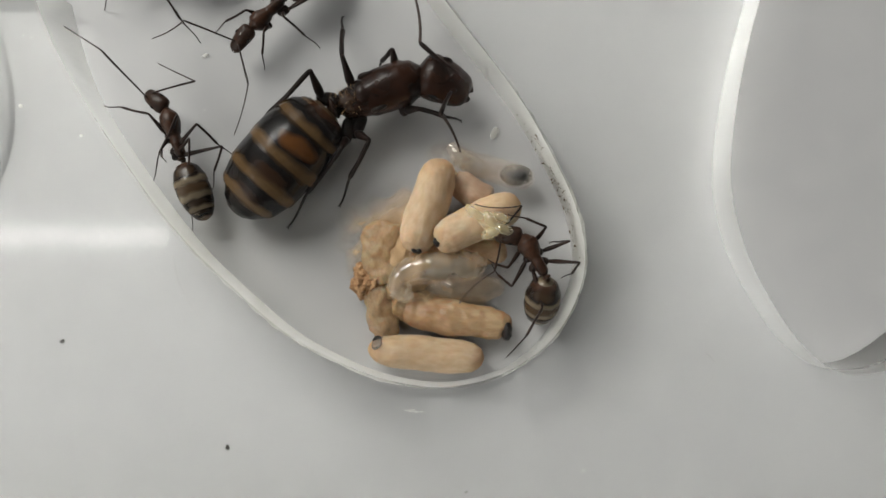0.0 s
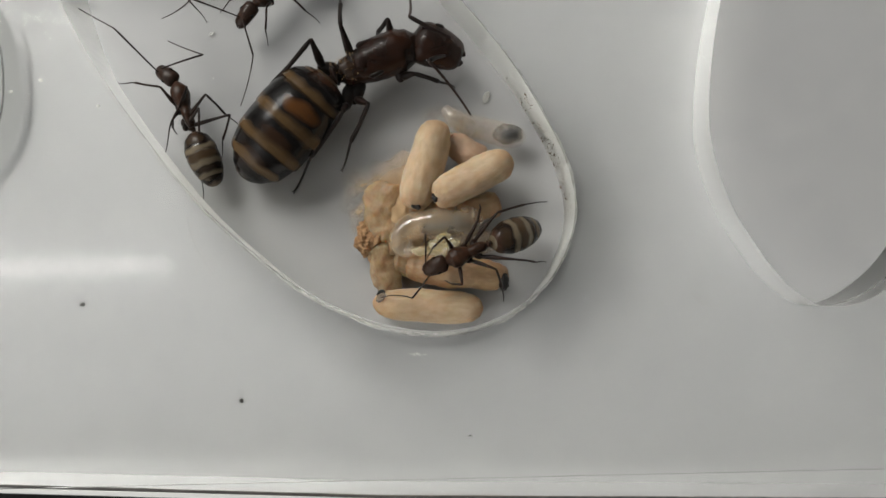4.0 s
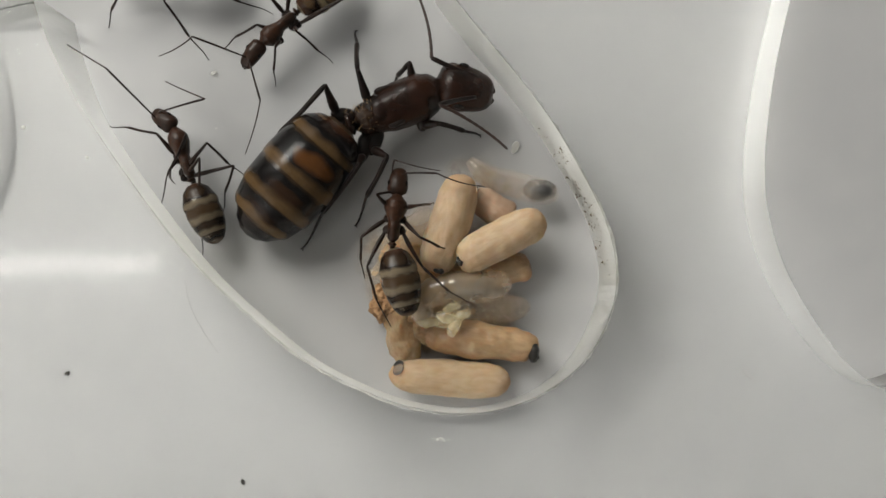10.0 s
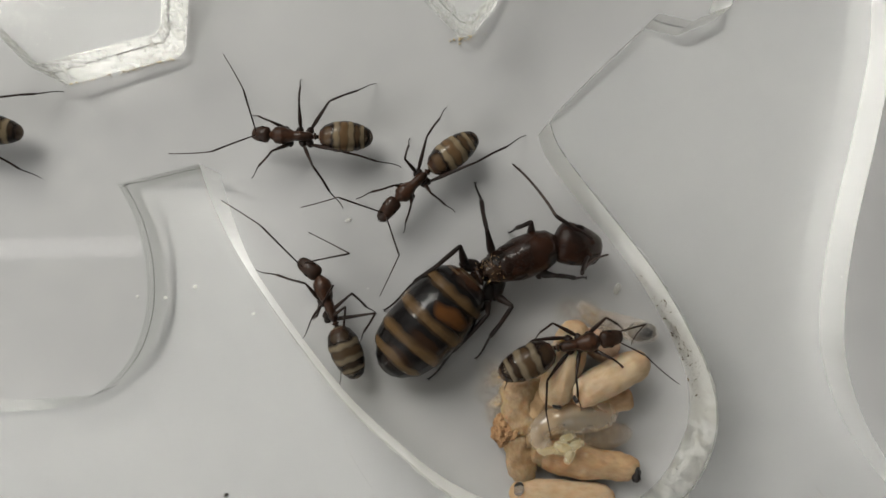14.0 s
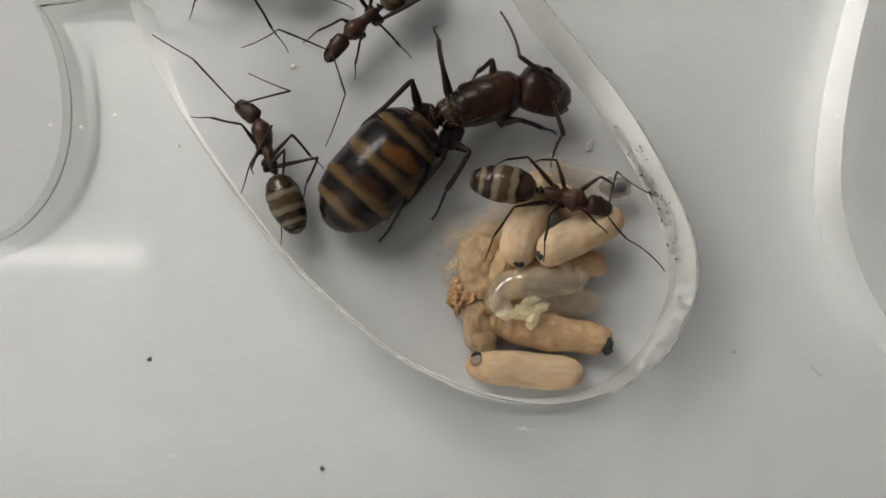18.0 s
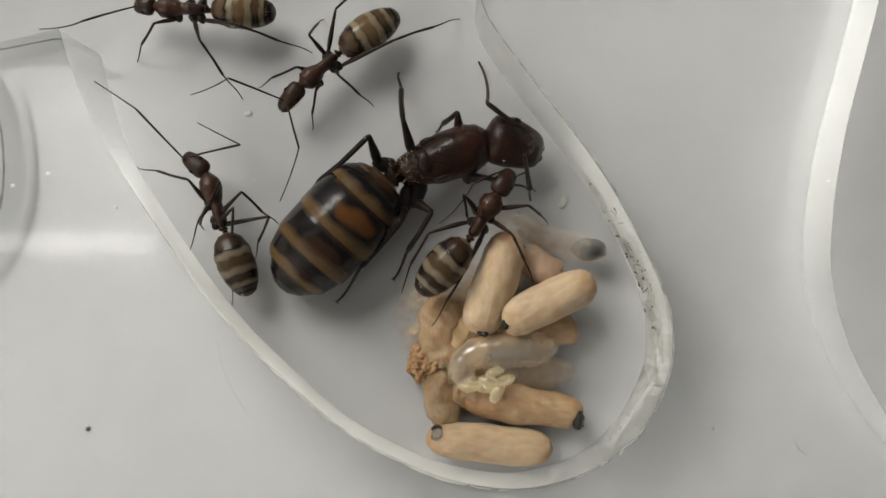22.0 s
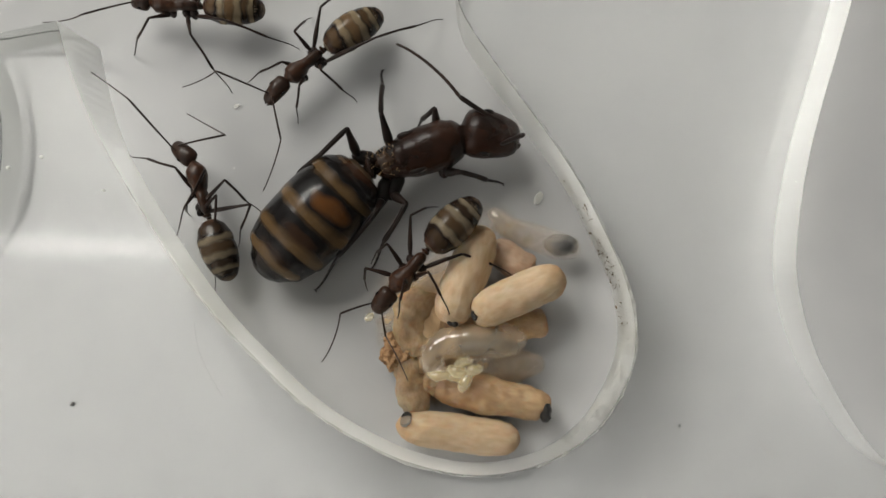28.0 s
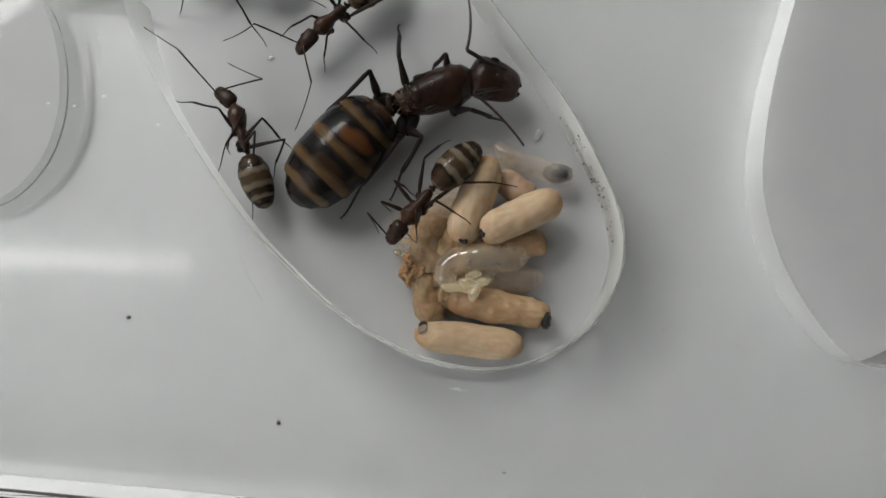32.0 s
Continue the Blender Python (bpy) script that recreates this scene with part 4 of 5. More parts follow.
# ---- brood ----
def cocoon(a, b, width, label, mat=None, seed=0, dark=None, height=0.95, crumple=0.0, window=False):
    """A silk cocoon from end a to end b; dark: the end (0 or 1) with the black spot, and how far it sits off the axis."""
    a, b = Vector(a), Vector(b)
    m = along(a, b)
    length = (b - a).length
    w = width / 2
    prof = [(0, 0.10 * w, 0.10 * w * height), (0.015, 0.36 * w, 0.36 * w * height), (0.05, 0.63 * w, 0.63 * w * height), (0.11, 0.83 * w, 0.83 * w * height), (0.22, 0.96 * w, 0.96 * w * height), (0.5, 1.0 * w, 1.0 * w * height), (0.80, 0.96 * w, 0.96 * w * height), (0.90, 0.82 * w, 0.82 * w * height), (0.955, 0.62 * w, 0.62 * w * height), (0.987, 0.36 * w, 0.36 * w * height), (1, 0.10 * w, 0.10 * w * height)]
    thing = empty("cocoon", m, label, "cocoon", "cocoons in the brood pile")
    bm = straight(0, length, prof, 56, 48)
    rough_up(bm, (0.09 if mat is None else 0.22) * w, 1.3 * w, seed)
    rough_up(bm, (0.04 if mat is None else 0.06) * w, 0.45 * w, seed + 5)
    if crumple:
        rough_up(bm, crumple * w, 0.8 * w, seed + 11)
        rough_up(bm, 0.35 * crumple * w, 0.3 * w, seed + 17)
    bm.normal_update()
    for v in bm.verts:
        fold = noise.noise(Vector((v.co.x / (1.6 * w), v.co.y / (0.22 * w), v.co.z / (0.22 * w) + seed)))
        v.co += v.normal * fold * (0.025 if mat is None else 0.03) * w
    part("silk", bm, mat or M_COCOON, thing)
    if dark:
        end, y, z, r = dark
        x = length * (0.03 if end == 0 else 0.97)
        if window:
            at = pose(length * 0.075, y, z, -28, -34, 0)
            arc = [(0.36 * math.cos(a), 0.40 * math.sin(a), 0.0) for a in (radians(55 + 9 * k) for k in range(13))]
            part("meconium", tube(arc, [0.075 * (0.35 + math.sin(math.pi * (k + 0.5) / 13)) for k in range(13)], 8), M_MECONIUM, thing, "black crescent of meconium", at=at)
            part("thin_patch", ball((0, 0, -0.03), (0.34, 0.38, 0.06), sub=3), M_PALEGUT, thing, "grey thin patch in the silk", at=at)
            return thing
        part("meconium", rough_up(ball((x, y, z), (r * 0.5, r * 0.95, r * 0.7), sub=3), 0.12, 0.2, seed), M_MECONIUM, thing, "black meconium spot")
    return thing


cocoon((3.65, 10.4, 2.1), (1.9, 5.15, 2.0), 2.3, "plump cream silk cocoon leaning on the brood pile", seed=1, dark=(1, 0.25, 0.45, 0.3))
cocoon((7.95, 8.05, 2.2), (3.08, 5.70, 2.3), 2.1, "cream silk cocoon lying across the brood pile", seed=2, dark=(1, 0.1, 0.5, 0.28))
cocoon((1.2, 1.85, 1.0), (7.5, 1.0, 1.0), 1.95, "wrinkled tan silk cocoon with a black end", M_OLDCOCOON, 3, dark=(1, -0.30, 0.28, 0.60), height=0.85)
cocoon((-0.65, -0.36, 1.0), (5.95, -0.88, 1.05), 2.05, "smooth peach silk cocoon against the chamber wall", seed=4, dark=(0, 0.42, 0.66, 0.34), window=True)
cocoon((0.35, 7.1, 0.95), (-0.15, 3.5, 0.95), 2.5, "thin torn tan cocoon under the brood pile", M_TORN, 5, height=0.7, crumple=0.25)
cocoon((-0.3, 3.6, 0.85), (0.48, 0.2, 0.7), 1.85, "flattened empty tan cocoon", M_TORN, 6, height=0.7, crumple=0.18)
cocoon((4.6, 5.1, 0.8), (7.3, 5.5, 0.8), 1.7, "small brown cocoon tucked beneath another", M_OLDCOCOON, 7, height=0.9)
cocoon((4.0, 9.4, 1.0), (6.4, 8.1, 1.0), 1.7, "pale pinkish cocoon under the pile", M_PALECOCOON, 8, height=0.9)
cocoon((1.3, 5.6, 0.9), (4.4, 5.0, 0.9), 1.7, "tan cocoon beneath the curled larva", M_OLDCOCOON, 9, height=0.9)
cocoon((0.6, 2.2, 0.75), (4.4, 1.9, 0.75), 1.7, "collapsed empty brown cocoon beneath the larvae", M_TORN, 10, height=0.8, crumple=0.25)


def larva(points, radii, label, mat, name="larva"):
    pts = [Vector(p) for p in points]
    base = Matrix.Translation((pts[0].x, pts[0].y, 0))
    thing = empty(name, base, label, "larva", "larvae in the brood pile")
    path = catmull([base.inverted() @ p for p in pts], 10)
    rad = [v[0] for v in (curve_at([(i / (len(radii) - 1), r) for i, r in enumerate(radii)], k / (len(path) - 1)) for k in range(len(path)))]
    rad = [r * (1 + 0.011 * math.cos(k * math.pi / 2.5)) for k, r in enumerate(rad)]
    part("skin", tube(path, rad, 16), mat, thing)
    return thing


curled = larva([(1.95, 2.72, 1.75), (1.65, 2.78, 1.75), (1.22, 3.05, 1.7), (1.2, 3.62, 1.7), (1.85, 4.15, 1.6), (3.1, 4.35, 1.55), (4.6, 4.45, 1.5), (5.5, 4.5, 1.45), (6.1, 4.5, 1.4)], [0.20, 0.52, 0.66, 0.72, 0.86, 0.98, 1.0, 0.85, 0.3], "curled translucent white larva on the cocoons", M_LARVA)
larva([(2.9, 3.15, 0.9), (4.3, 3.15, 0.95), (5.9, 3.15, 0.95), (6.7, 3.2, 0.9), (7.15, 3.2, 0.85)], [0.5, 0.78, 0.80, 0.6, 0.2], "clear larva beside the curled one", M_CLEARLARVA)
part("gut", rough_up(ball((1.6, 1.35, 1.75), (1.1, 0.26, 0.3), sub=3), 0.1, 0.4, 8), M_PALEGUT, curled, "dark gut seen through the skin")
dark_larva = larva([(3.95, 11.4, 1.0), (4.85, 10.55, 1.05), (6.2, 10.08, 1.05), (7.6, 9.62, 1.05), (8.5, 9.45, 1.0), (8.85, 9.4, 0.95)], [0.30, 0.60, 0.74, 0.80, 0.62, 0.2], "translucent larva with a dark gut", M_CLEARLARVA)
part("gut", rough_up(ball((3.8, -1.8, 1.35), (0.95, 0.62, 0.5), sub=3), 0.12, 0.5, 2), M_PALEGUT, dark_larva, "grey gut patch")
part("gut_core", rough_up(ball((3.95, -1.85, 1.62), (0.55, 0.30, 0.3), sub=3), 0.1, 0.3, 5), M_GUT, dark_larva, "dark middle of the gut")

lump = empty("empty_cocoon", Matrix.Translation((-0.75, 3.45, 0)), "torn crumbly brown empty cocoon", "cocoon")
bm = bmesh.new()
bmesh.ops.create_icosphere(bm, subdivisions=5, radius=1, matrix=Matrix.LocRotScale(Vector((0, 0.1, 0.85)), None, Vector((0.85, 1.05, 0.8))))
for amount, size in ((0.35, 0.55), (0.22, 0.22), (0.10, 0.09)):
    rough_up(bm, amount, size, 3)
part("silk", bm, M_CRUMB, lump)

# ---- loose silk round the pile ----
def loose_silk(at, across, deep, high, label, seed, mat=None):
    """A thin domed web of silk, densest in its middle."""
    bm = bmesh.new()
    uv = bm.loops.layers.uv.new("UVMap")
    rings, seg, rows = 14, 40, []
    for i in range(rings + 1):
        f = i / rings
        rows.append([])
        for k in range(seg):
            a = 2 * math.pi * k / seg
            x, y = math.cos(a) * f * across, math.sin(a) * f * deep
            wave = noise.noise(Vector((x / 0.9, y / 0.9, seed)))
            x, y = x * (1 + 0.3 * wave * f), y * (1 + 0.3 * wave * f)
            rows[-1].append((bm.verts.new((x, y, max(0.03, high * (1 - f * f) * (1 + 0.5 * wave)))), f, k / seg))
    for a, c in zip(rows, rows[1:]):
        for k in range(seg):
            q = (a[k], a[(k + 1) % seg], c[(k + 1) % seg], c[k])
            face = bm.faces.new([v for v, f, g in q])
            for loop, (v, f, g) in zip(face.loops, q):
                loop[uv].uv = (f, g)
    return tagged(part("loose_silk", bm, mat or M_WEB, None, label, at=at), category="silk")


def web(name, color, dense, solid=0.35):
    m, nt, b = mottled(name, tuple(c * 0.8 for c in color), color, 0.8, 0.8)
    out = next(n for n in nt.nodes if n.type == "OUTPUT_MATERIAL")
    uv, sep = nt.nodes.new("ShaderNodeUVMap"), nt.nodes.new("ShaderNodeSeparateXYZ")
    nt.links.new(uv.outputs[0], sep.inputs[0])
    fade = nt.nodes.new("ShaderNodeMapRange")
    fade.interpolation_type = "SMOOTHSTEP"
    fade.inputs[1].default_value, fade.inputs[2].default_value = 0.98, 0.2
    fade.inputs[3].default_value, fade.inputs[4].default_value = 0.0, dense
    nt.links.new(sep.outputs[0], fade.inputs[0])
    tc, n1 = nt.nodes.new("ShaderNodeTexCoord"), nt.nodes.new("ShaderNodeTexNoise")
    n1.inputs["Scale"].default_value, n1.inputs["Detail"].default_value = 1100, 5
    nt.links.new(tc.outputs["Object"], n1.inputs["Vector"])
    gap = nt.nodes.new("ShaderNodeMapRange")
    gap.inputs[1].default_value, gap.inputs[2].default_value = solid, solid + 0.27
    nt.links.new(n1.outputs[0], gap.inputs[0])
    both = nt.nodes.new("ShaderNodeMath")
    both.operation = "MULTIPLY"
    nt.links.new(fade.outputs[0], both.inputs[0])
    nt.links.new(gap.outputs[0], both.inputs[1])
    way, mix = nt.nodes.new("ShaderNodeBsdfTransparent"), nt.nodes.new("ShaderNodeMixShader")
    nt.links.new(both.outputs[0], mix.inputs[0])
    nt.links.new(way.outputs[0], mix.inputs[1])
    nt.links.new(b.outputs[0], mix.inputs[2])
    nt.links.new(mix.outputs[0], out.inputs[0])
    return m


M_WEB = web("loose_tan_silk", (0.50, 0.36, 0.20), 0.62)
M_MAT = web("matted_tan_silk", (0.50, 0.335, 0.18), 0.97, 0.12)
loose_silk(pose(1.5, 5.3, 0.0, 0, 0, -12), 3.5, 4.8, 1.7, "thick tan mat of silk between the cocoons", 4, M_MAT)
loose_silk(pose(3.0, 1.9, 0.0, 0, 0, -5), 4.0, 1.5, 1.0, "brown mat of silk beneath the wrinkled cocoon", 5, M_MAT)
loose_silk(pose(-0.7, 5.6, 0.0, 0, 0, 12), 2.1, 3.3, 1.1, "thin tan web of loose silk round the brood pile", 1)
loose_silk(pose(4.5, 10.3, 0.0, 0, 0, -25), 2.5, 1.5, 0.7, "thin yellowish web of loose silk beside the larva", 2)
loose_silk(pose(3.2, 3.2, 0.0, 0, 0, 5), 4.4, 2.8, 0.9, "thin tan web of loose silk beneath the larvae", 3)

# ---- small things on the floor ----
def strand(name, pts, r, mat, label, category):
    return tagged(part(name, tube(catmull(pts, 6), [r] * ((len(pts) - 1) * 6 + 1), 5), mat, None, label), category=category)


bm = bmesh.new()
for x, y, r in ((-18.1, 0.1, 0.13), (-8.55, -5.9, 0.14), (14.2, 0.4, 0.07), (18.9, -0.85, 0.05), (5.0, -8.3, 0.10), (-17.6, -4.4, 0.06), (-11.0, -1.0, 0.05), (16.0, 10.0, 0.05)):
    rough_up(ball((x, y, -0.01), (r, r * random.uniform(0.5, 0.9), 0.035), bm, 2), 0.05, 0.12, x)
part("dust", bm, M_DUST, None, "dark dust specks on the white base", kind="stuff")
bm = bmesh.new()
along_wall = catmull([(x, y, 0) for x, y in RIGHT_WALL], 40)
for k in range(400):
    i = int(random.gauss(random.choice((175, 215, 232, 262)), 16)) if k < 330 else random.randrange(110, 330)
    p, q = along_wall[i], along_wall[i + 1]
    side = Vector((q.y - p.y, p.x - q.x, 0)).normalized() * -0.09
    r = random.uniform(0.018, 0.05) * (1.7 if k % 17 == 0 else 0.8)
    rough_up(ball(p + side + Vector((0, 0, random.triangular(0.05, 3.6, 0.9))), (r, r * random.uniform(0.7, 1.6), r * 0.8), bm, 1), 0.02, 0.05, k)
part("wall_dirt", bm, M_DIRT, None, "brown dirt specks along the chamber wall", kind="stuff")
bm = bmesh.new()
for k in range(60):
    a = Vector((-28.4, 25.8, 0)).lerp(Vector((-21.2, 27.6, 0)), random.random()) if k < 38 else Vector((-3.0 + random.gauss(0, 0.5), 28.6 + random.gauss(0, 0.15), 0))
    r = random.uniform(0.04, 0.12)
    ball(a + Vector((random.gauss(0, 0.05), random.uniform(-0.2, -0.02), 0.05)), (r, r * 0.6, r * 0.5), bm, 1)
part("block_dirt", bm, mottled("ochre_dirt", (0.38, 0.29, 0.15), (0.58, 0.48, 0.29), 0.3, 0.9)[0], None, "ochre dirt along the foot of the blocks", kind="stuff")
bm = bmesh.new()
for k in range(40):
    x, y = random.uniform(-30, 30), random.uniform(-9, 28)
    r = random.uniform(0.015, 0.04)
    ball((x, y, TOP + 0.21), (r * random.uniform(1, 2.5), r, 0.012), bm, 1)
for x, y, r in ((-20.6, 12.3, 0.12), (-18.9, 12.9, 0.13), (-22.2, 12.4, 0.10), (-15.6, 11.3, 0.10), (-13.8, 10.7, 0.06)):
    ball((x, y, TOP + 0.215), (r, r * 0.8, 0.03), bm, 2)
for k in range(9):
    ball((2.2 + random.gauss(0, 0.22), -3.22 + random.gauss(0, 0.06), TOP + 0.212), (random.uniform(0.04, 0.13), random.uniform(0.02, 0.04), 0.012), bm, 1)
part("lint", bm, M_FLAKE, None, "white lint specks on top of the clear plate", kind="stuff")
flake = bmesh.new()
ball((0, 0, 0.06), (0.42, 0.2, 0.05), flake, 2)
tagged(part("flake", rough_up(flake, 0.05, 0.15, 4), M_THINFLAKE, None, "white translucent flake on the chamber floor", at=pose(6.6, 12.25, 0, 0, 0, 65)), category="flake")
flake = bmesh.new()
ball((0, 0, 0.05), (0.2, 0.11, 0.03), flake, 2)
tagged(part("flake", rough_up(flake, 0.05, 0.12, 6), M_THINFLAKE, None, "small white flake on the chamber floor", at=pose(-10.6, 16.9, 0, 0, 0, 20)), category="flake")
M_HAIR = material("grey_fibre", (0.34, 0.33, 0.31), 0.6)[0]
strand("fibre", [(-10.6, 4.9, 4.73), (-10.3, 3.6, 4.75), (-9.7, 2.4, 4.73), (-8.9, 1.2, 4.72)], 0.012, M_HAIR, "thin grey fibre on the clear plate", "fibre")
strand("fibre", [(18.3, -0.2, 0.02), (18.6, -0.6, 0.03), (19.0, -0.95, 0.02)], 0.025, M_HAIR, "short dark fibre on the white base", "fibre")
strand("fibre", [(18.9, -1.6, 0.02), (18.5, -2.2, 0.03), (18.0, -2.7, 0.02), (18.6, -3.0, 0.02), (19.1, -2.7, 0.02)], 0.010, M_HAIR, "curled grey fibre on the white base", "fibre")
strand("fibre", [(-8.6, -5.6, 0.02), (-8.35, -5.0, 0.02), (-8.1, -4.6, 0.02)], 0.010, M_HAIR, "thin grey fibre beside a dust speck", "fibre")
# ---- the worker that tends the brood ----
ROAMER = [
    (0, 9.30, 3.83, 3.10, 120, -34),
    (0.5, 9.10, 3.40, 3.10, 118, -34),
    (1, 8.93, 3.08, 3.10, 119, -34),
    (1.5, 9.45, 3.92, 2.95, 190, -105),
    (2, 8.72, 3.95, 2.60, 235, -126),
    (2.5, 7.75, 4.10, 2.90, 221, -40),
    (3, 7.24, 3.56, 3.20, 207, -10),
    (3.5, 6.63, 2.95, 3.27, 204, -5),
    (5.5, 5.35, 2.81, 3.53, 175, 10),
    (6, 3.95, 2.26, 3.60, 161, 18),
    (6.5, 2.95, 2.34, 3.58, 148, 23),
    (7, 1.48, 2.90, 3.57, 140, 15),
    (7.5, 1.00, 3.31, 3.55, 126, 21),
    (8, 0.91, 4.00, 3.53, 115, 21),
    (8.5, 0.72, 4.76, 3.52, 109, 20),
    (9, 0.55, 5.09, 3.50, 97, 24),
    (9.5, -0.16, 5.16, 3.48, 87, 39),
    (10, -0.20, 6.65, 3.45, 84, 18),
    (10.5, -0.07, 6.95, 3.42, 71, 11),
    (11, -0.20, 8.05, 3.40, 52, 20),
    (11.5, 0.22, 8.41, 3.40, 39, 11),
    (12, 0.50, 8.74, 3.40, 15, 21),
    (12.5, 0.82, 8.65, 3.40, 4, 26),
    (13, 2.05, 9.02, 3.40, -15, 34),
    (13.5, 2.15, 8.87, 3.40, -3, 21),
    (15.5, 1.79, 9.53, 3.39, 27, 12),
    (16, 1.72, 9.73, 3.38, 35, 3),
    (16.5, 2.29, 9.54, 3.38, 28, 6),
    (17, 2.53, 9.40, 3.38, 3, 16),
    (17.5, 2.63, 9.29, 3.38, -19, 13),
    (18, 3.24, 9.18, 3.37, -15, 5),
    (18.5, 2.33, 9.31, 3.37, 11, -3),
    (19, 2.11, 9.21, 3.37, 24, 7),
    (19.5, 2.34, 9.08, 3.37, 27, -7),
    (20, 2.17, 9.34, 3.36, 31, -3),
    (20.5, 2.31, 9.27, 3.36, 43, -12),
    (21, 2.07, 9.59, 3.36, 46, -10),
    (21.5, 2.04, 9.81, 3.36, 54, -15),
    (22, 1.47, 10.05, 3.35, 59, -11),
    (22.5, 1.54, 9.74, 3.35, 86, -36),
    (23, 1.46, 9.18, 3.35, 95, -43),
    (23.5, 1.90, 9.54, 3.34, 120, -67),
    (24, 2.07, 9.64, 3.34, 127, -74),
    (24.5, 2.65, 10.30, 3.34, 142, -43),
    (25, 2.66, 10.10, 3.34, 146, -23),
    (25.5, 3.45, 9.85, 3.33, 163, -14),
    (27.5, 2.00, 9.43, 3.32, 218, -19),
    (28, 0.68, 8.88, 3.36, 231, -4),
    (28.5, 0.40, 8.75, 3.34, 236, -8),
    (29, 0.36, 8.22, 3.32, 235, -7),
    (29.5, 0.28, 7.91, 3.31, 229, 1),
    (30, 0.02, 8.13, 3.31, 223, 4),
    (30.5, 0.48, 7.87, 3.31, 222, 6),
    (31, 0.45, 8.04, 3.31, 227, 2),
    (31.5, 0.48, 8.57, 3.30, 230, -7),
    (32, 0.29, 8.18, 3.30, 232, -6),
]
roamer = empty("worker_ant", Matrix.Translation((9, 4, 2.2)), "brown worker ant climbing over the brood pile", "ant", "worker ants")
trunk_parts(roamer, 0.15, 2.65, 1.15, 1.15, M_WTHORAX)
petiole(roamer, 0.5, 0.5, 0.75, M_WTHORAX)
r_head = head_parts(roamer, along((2.55, 0, 0.05), (4.3, 0, -0.35)), 1.62, 1.08, M_WHEAD, 0.12, 0.72)
r_gaster = gaster_parts(roamer, along((-0.2, 0, 0), (-4.1, 0, -0.2)), 3.65, 2.05, 1.8, (0.03, 0.36, 0.62, 0.82, 0.985), DARK_PLATES, M_WMEMBRANE)
R_HIPS = [(2.0, 0.42, -0.35), (1.35, 0.42, -0.35), (0.75, 0.42, -0.35)]
R_THIGH, R_SHIN = [1.55, 1.7, 2.2], [2.1, 2.5, 3.3]
r_limbs = []
for s in (1, -1):
    for (hx, hy, hz), lf, lt in zip(R_HIPS, R_THIGH, R_SHIN):
        hip = Vector((hx, hy * s, hz))
        knee = hip + Vector((0, lf * s, 0))
        coxa(roamer, (hx + 0.12, 0.12 * s, -0.15), hip, 0.26, M_WLEG)
        r_limbs.append((hip, *leg(roamer, hip, knee, knee + Vector((0, lt * s, 0)), 0.094, M_WLEG)))
for s in (1, -1):
    base = Vector((3.75, 0.33 * s, 0.1))
    elbow = base + Vector((0, 1.7 * s, 0))
    r_limbs.append((base, *antenna(roamer, base, elbow, elbow + Vector((0, 2.6 * s, 0)), 0.055, M_WLEG)))

# ---- young larvae that the worker carries to the pile ----
clump = empty("young_larvae", Matrix.Translation((2.55, 2.55, 2.0)), "clump of tiny glossy yellowish larvae", "larva")
for k, (x, y, z, yaw, ln, r) in enumerate(((-0.95, 0.1, 0.0, 8, 1.35, 0.30), (0.5, -0.35, 0.22, 62, 1.1, 0.35), (0.05, 0.32, 0.15, -12, 1.2, 0.35), (0.85, 0.2, 0.1, 25, 1.05, 0.33), (-0.1, -0.25, -0.1, 172, 1.2, 0.30), (0.3, 0.62, 0.0, 18, 1.0, 0.27))):
    arc = [(ln * (f - 0.5), 0.45 * ln * (0.25 - (f - 0.5) ** 2) * (1 if k % 2 else -1), 0.05 * math.sin(f * 3)) for f in (i / 14 for i in range(15))]
    fat = [r * curve_at([(0, 0.3), (0.1, 0.75), (0.4, 1.0), (0.75, 0.85), (0.92, 0.55), (1, 0.2)], i / 14)[0] * (1 + 0.05 * math.cos(i * 2.4)) for i in range(15)]
    part("larva", rough_up(tube(arc, fat, 12), 0.04, 0.25, k), M_YOUNG, clump, at=pose(x, y, z, 0, 0, yaw))
crumb = empty("egg_bit", Matrix.Translation((3, 3, 3)), "tiny pale bit held in the worker's jaws", "larva")
part("bit", rough_up(straight(-0.3, 0.3, [(0, 0.05, 0.05), (0.3, 0.2, 0.2), (0.7, 0.22, 0.2), (1, 0.06, 0.06)], 10, 10), 0.05, 0.3, 3), M_YOUNG, crumb)


def limb_walk(upper, lower, pivot, length, rows):
    """Key a limb: the turn of its upper piece at its pivot, and the bend of its lower piece."""
    walk(upper, [(t, mm(Matrix.Translation(pivot(t)) @ pose(0, 0, 0, rx, ry, rz))) for t, rx, ry, rz, bend in rows])
    walk(lower, [(t, pose(length * MM, 0, 0, 0, bend, 0)) for t, rx, ry, rz, bend in rows])


def r_turn(t):
    """The sideways turn of the roaming worker's head about its neck, in the ant's space."""
    yaw = curve_at([(0, 57), (1, 62), (1.5, 20), (2, 0), (32, 0)], t)[0]
    return Matrix.Translation((2.55, 0, 0)) @ Matrix.Rotation(radians(yaw), 4, "Z") @ Matrix.Translation((-2.55, 0, 0))


